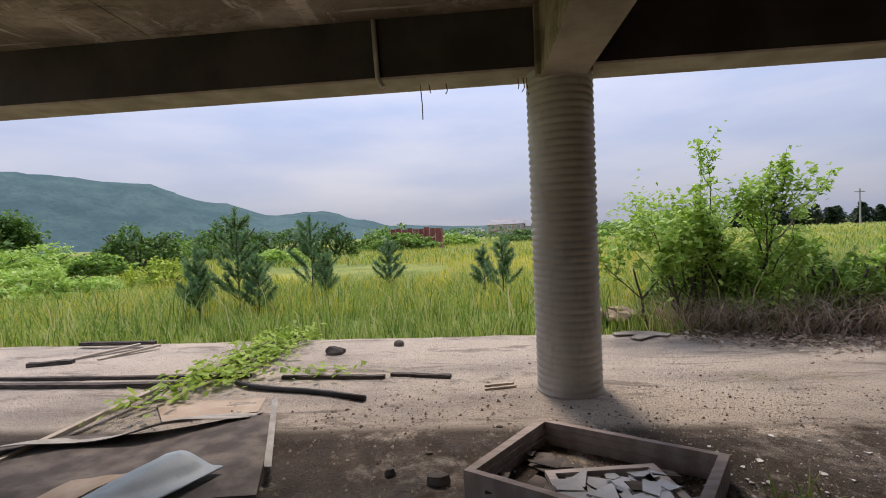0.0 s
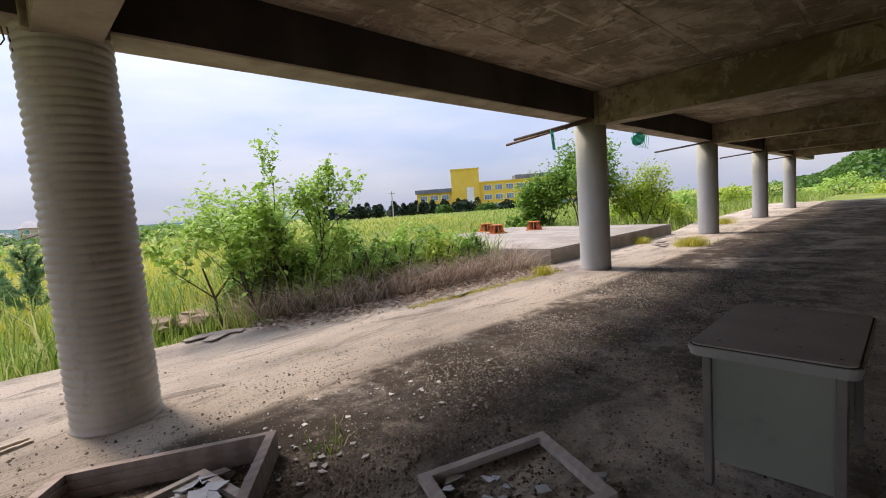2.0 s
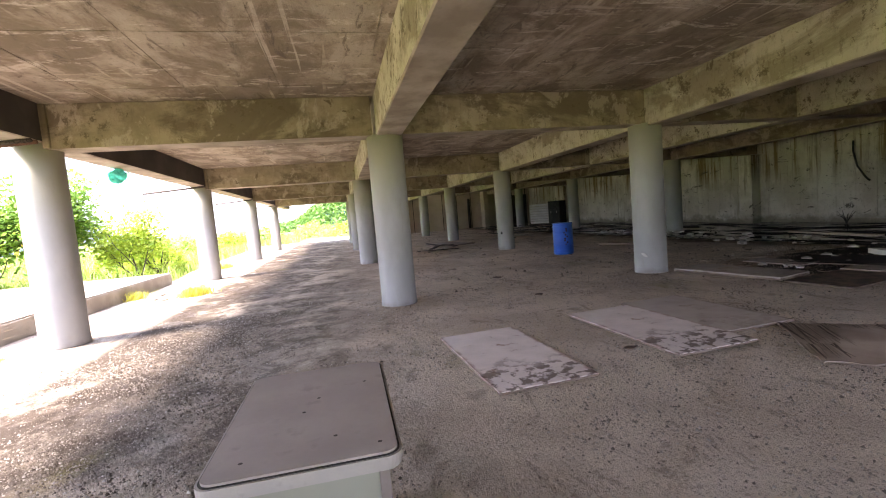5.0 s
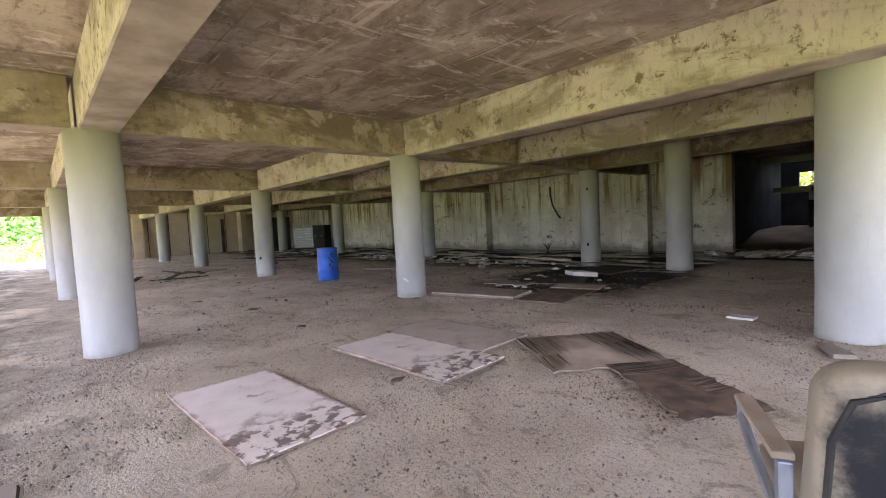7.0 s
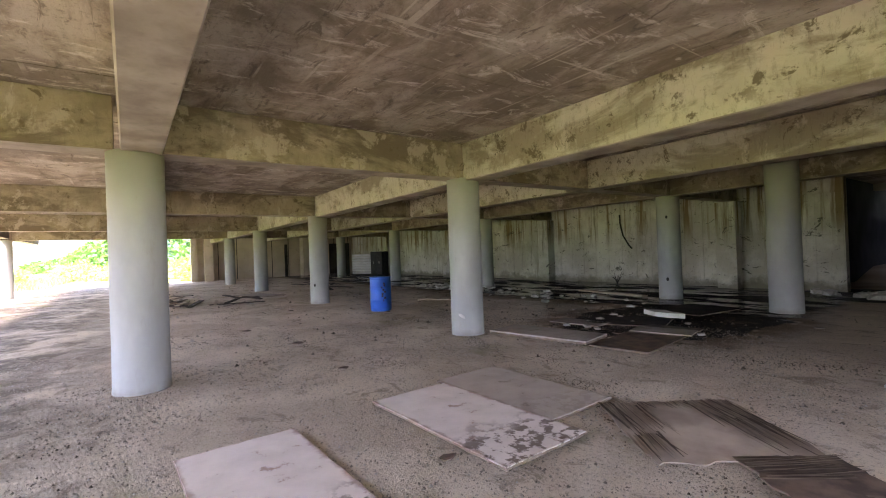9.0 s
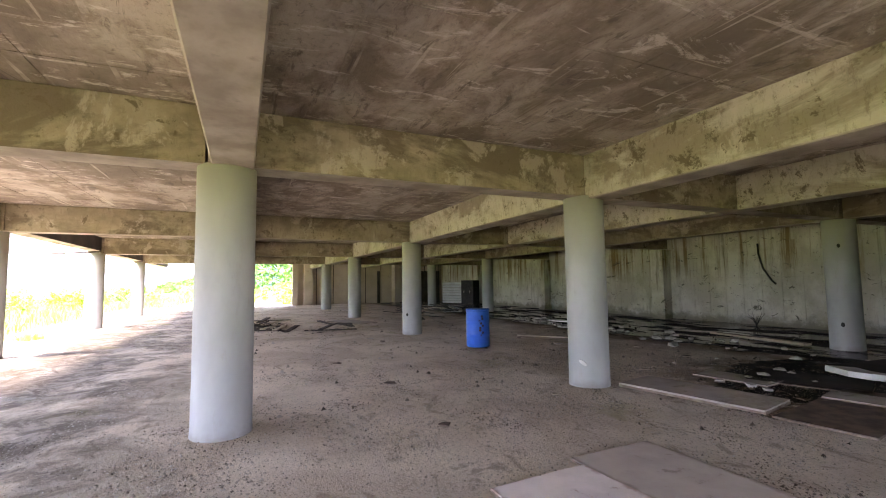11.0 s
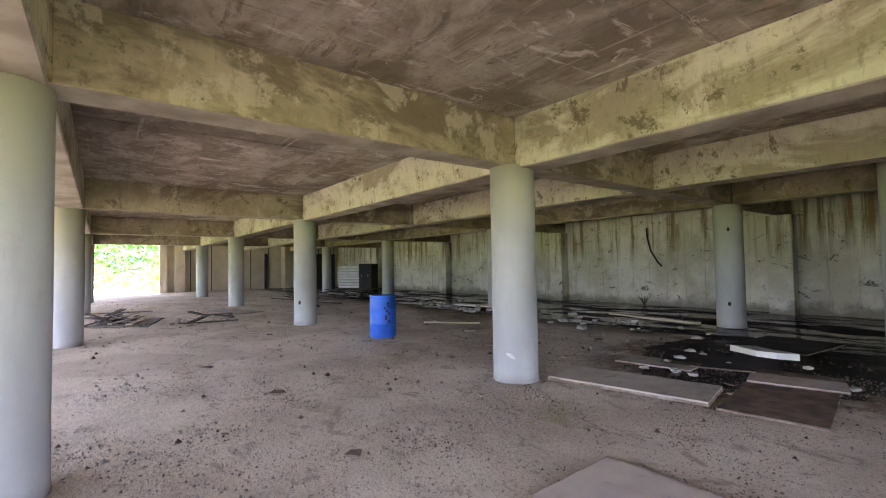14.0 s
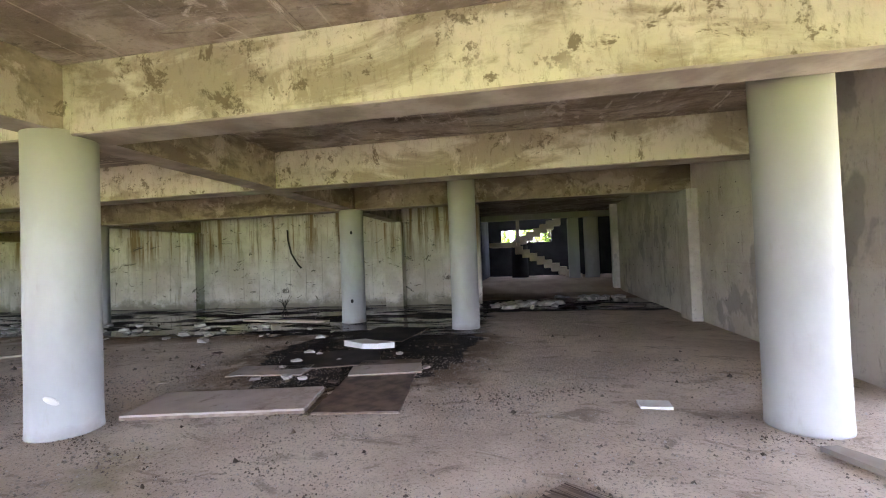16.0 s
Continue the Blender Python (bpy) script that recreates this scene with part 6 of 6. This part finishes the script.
tagged(bpy.data.objects["woods"], "green woods covering the low hill", "woods", kind="stuff")
POLE = plain("utility_pole", (0.30, 0.29, 0.28), (0.38, 0.37, 0.36), 3, 0.8)
for k, (px, py) in enumerate(((-92, 170), (70, 88))):
    ob = thing("utility_pole", "thin grey utility pole far across the field", "pole", pose(px, py, -1), "utility poles")
    part("shaft", tube([(0, 0, 0), (0, 0, 7.5)], 0.16, 8, taper=0.7), POLE, ob)
    part("crossarm", box(-0.9, 0.9, -0.06, 0.06, 6.8, 6.95), POLE, ob)

# ---- grit and crumbs on the floor ----
def crumbs(name, n, xs, ys, lo, hi, material, label):
    x, y = xs(n), ys(n)
    s = lo * (hi / lo) ** (gen.uniform(0, 1, n) ** 2.2)
    base = np.array([(1, 0, -0.2), (-0.5, 0.87, -0.2), (-0.5, -0.87, -0.2), (0.1, 0.05, 0.75)])
    v = base[None] * s[:, None, None] * gen.uniform(0.55, 1.25, (n, 4, 1))
    a = gen.uniform(0, math.tau, n)
    ca, sa = np.cos(a)[:, None], np.sin(a)[:, None]
    v = np.stack([v[:, :, 0] * ca - v[:, :, 1] * sa, v[:, :, 0] * sa + v[:, :, 1] * ca, v[:, :, 2]], 2)
    v += np.stack([x, y, np.zeros(n)], 1)[:, None]
    me = bpy.data.meshes.new(name)
    me.vertices.add(n * 4)
    me.vertices.foreach_set("co", v.astype(np.float32).reshape(-1))
    tri = (np.array([0, 1, 3, 1, 2, 3, 2, 0, 3])[None] + 4 * np.arange(n)[:, None]).astype(np.int32)
    me.loops.add(n * 9)
    me.loops.foreach_set("vertex_index", tri.reshape(-1))
    me.polygons.add(n * 3)
    me.polygons.foreach_set("loop_start", np.arange(0, n * 9, 3, dtype=np.int32))
    me.update()
    me.materials.append(material)
    tagged(new(name, me), label, "grit", kind="stuff")


GRIT = leaf_mat("mixed_grit", (0.10, 0.085, 0.07), (0.30, 0.265, 0.225), (0.46, 0.43, 0.39), 0.9)
PALEGRIT = leaf_mat("pale_grit", (0.22, 0.19, 0.16), (0.42, 0.38, 0.33), (0.58, 0.55, 0.50), 0.9)
crumbs("gravel", 45000, lambda n: gen.uniform(0.5, 9.5, n), lambda n: gen.normal(1.9, 1.0, n), 0.005, 0.022, GRIT, "loose gravel scattered on the damp concrete")
crumbs("gravel", 70000, lambda n: gen.uniform(1.5, 12, n), lambda n: gen.uniform(-9, 1, n), 0.005, 0.02, PALEGRIT, "loose grit scattered on the dusty floor")
crumbs("gravel", 6000, lambda n: gen.uniform(-5, 10, n), lambda n: gen.uniform(3.2, 6.3, n), 0.003, 0.012, GRIT, "loose grit scattered on the pale concrete")
crumbs("debris", 1500, lambda n: gen.uniform(9, 32, n), lambda n: gen.uniform(-14, -1, n), 0.015, 0.07, GRIT, "scattered crumbs of debris on the far floor")
crumbs("debris", 500, lambda n: gen.uniform(2, 12, n), lambda n: gen.uniform(-12, -5, n), 0.01, 0.05, GRIT, "scattered crumbs of debris on the floor")

# paint dab and small holes on the columns
for x, y, z, a, r, m in ((8.85, ROW_E + 0.08, 0.36, 122, 0.03, CHIPS), (8.85, ROW_F, 0.55, 105, 0.035, BLACK), (8.85, ROW_F, 2.25, 110, 0.03, BLACK), (16.65, ROW_E + 0.08, 0.6, 130, 0.035, BLACK)):
    a = radians(a)
    bm = lathe([(r, -0.004), (r * 0.9, 0.004)], 10)
    for v in bm.verts:
        v.co.x *= 2.4 if m is CHIPS else 1.5
    if m is CHIPS:
        bmesh.ops.rotate(bm, verts=bm.verts, matrix=Matrix.Rotation(radians(58), 3, "Z"))
    ob = part("patch", bm, m)
    ob.matrix_world = Matrix.Translation((x + 0.302 * math.cos(a), y + 0.302 * math.sin(a), z)) @ Euler((0, radians(90), a)).to_matrix().to_4x4()
    tagged(ob, "small mark on a round concrete column", "patch", kind="structure")

# ruts and ridges of dirt swept together on the floor
DIRT = leaf_mat("dark_dirt_clods", (0.09, 0.07, 0.055), (0.22, 0.18, 0.145), (0.34, 0.29, 0.24), 0.95)
for x0, y0, x1, y1, sag, n in ((5.2, -4.9, 12.5, -3.2, 0.8, 1500), (7.0, -5.0, 13.0, -5.6, -0.5, 1200), (3.5, -7.6, 8.5, -6.2, 0.3, 900), (9.0, -2.2, 20.0, -4.2, 0.6, 1500), (10.0, -7.5, 22.0, -8.6, 0.5, 1600), (12.0, -10.6, 24.0, -11.2, 0.3, 1600), (2.6, -3.2, 6.8, -5.6, 0.3, 800), (1.9, -6.6, 2.7, -6.2, 0.2, 250), (8.5, -6.2, 9.3, -5.4, 0.1, 250), (8.4, -1.1, 9.2, -0.4, 0.1, 250)):
    f = gen.uniform(0, 1, n)
    bow = sag * np.sin(math.pi * f)
    cx = x0 + (x1 - x0) * f + gen.normal(0, 0.06, n)
    cy = y0 + (y1 - y0) * f + bow + gen.normal(0, 0.11, n) * (0.4 + gen.uniform(0, 1, n))
    crumbs("dirt_ridge", n, lambda c, v=cx: v, lambda c, v=cy: v, 0.005, 0.022, DIRT, "ridge of dark dirt clods on the dusty floor")
for k in range(40):
    shard(rng.uniform(4, 20), rng.uniform(-12, -2), 0.012, rng.uniform(0.05, 0.16), rng.uniform(0, 360), (PLY, PALEWOOD, GREYBOARD)[k % 3], "flat broken scrap of board on the floor", "board scrap", 500 + k, 0.012)
# bank with bushes seen through the far window hole
for k in range(4):
    shrub(2.6 + k * 1.3, -30.5 - 0.3 * k, 1.4, 1.0, 5.5, 1400, 0.22, (MID, LIME)[k % 2], "green bush outside the stair hall window", 120 + k)

crumbs("gravel", 9000, lambda n: gen.uniform(0.8, 8.5, n), lambda n: gen.normal(2.5, 0.55, n), 0.006, 0.02, PALEGRIT, "pale loose gravel on the dark concrete")
crumbs("gravel", 2500, lambda n: gen.normal(-0.6, 1.2, n), lambda n: gen.normal(3.2, 0.7, n), 0.005, 0.03, DIRT, "dark crumbs of dirt on the pale concrete")
crumbs("debris", 900, lambda n: gen.normal(7.4, 1.2, n), lambda n: gen.normal(-8.6, 1.2, n), 0.01, 0.06, DIRT, "dark crumbs of debris in the wet patch")
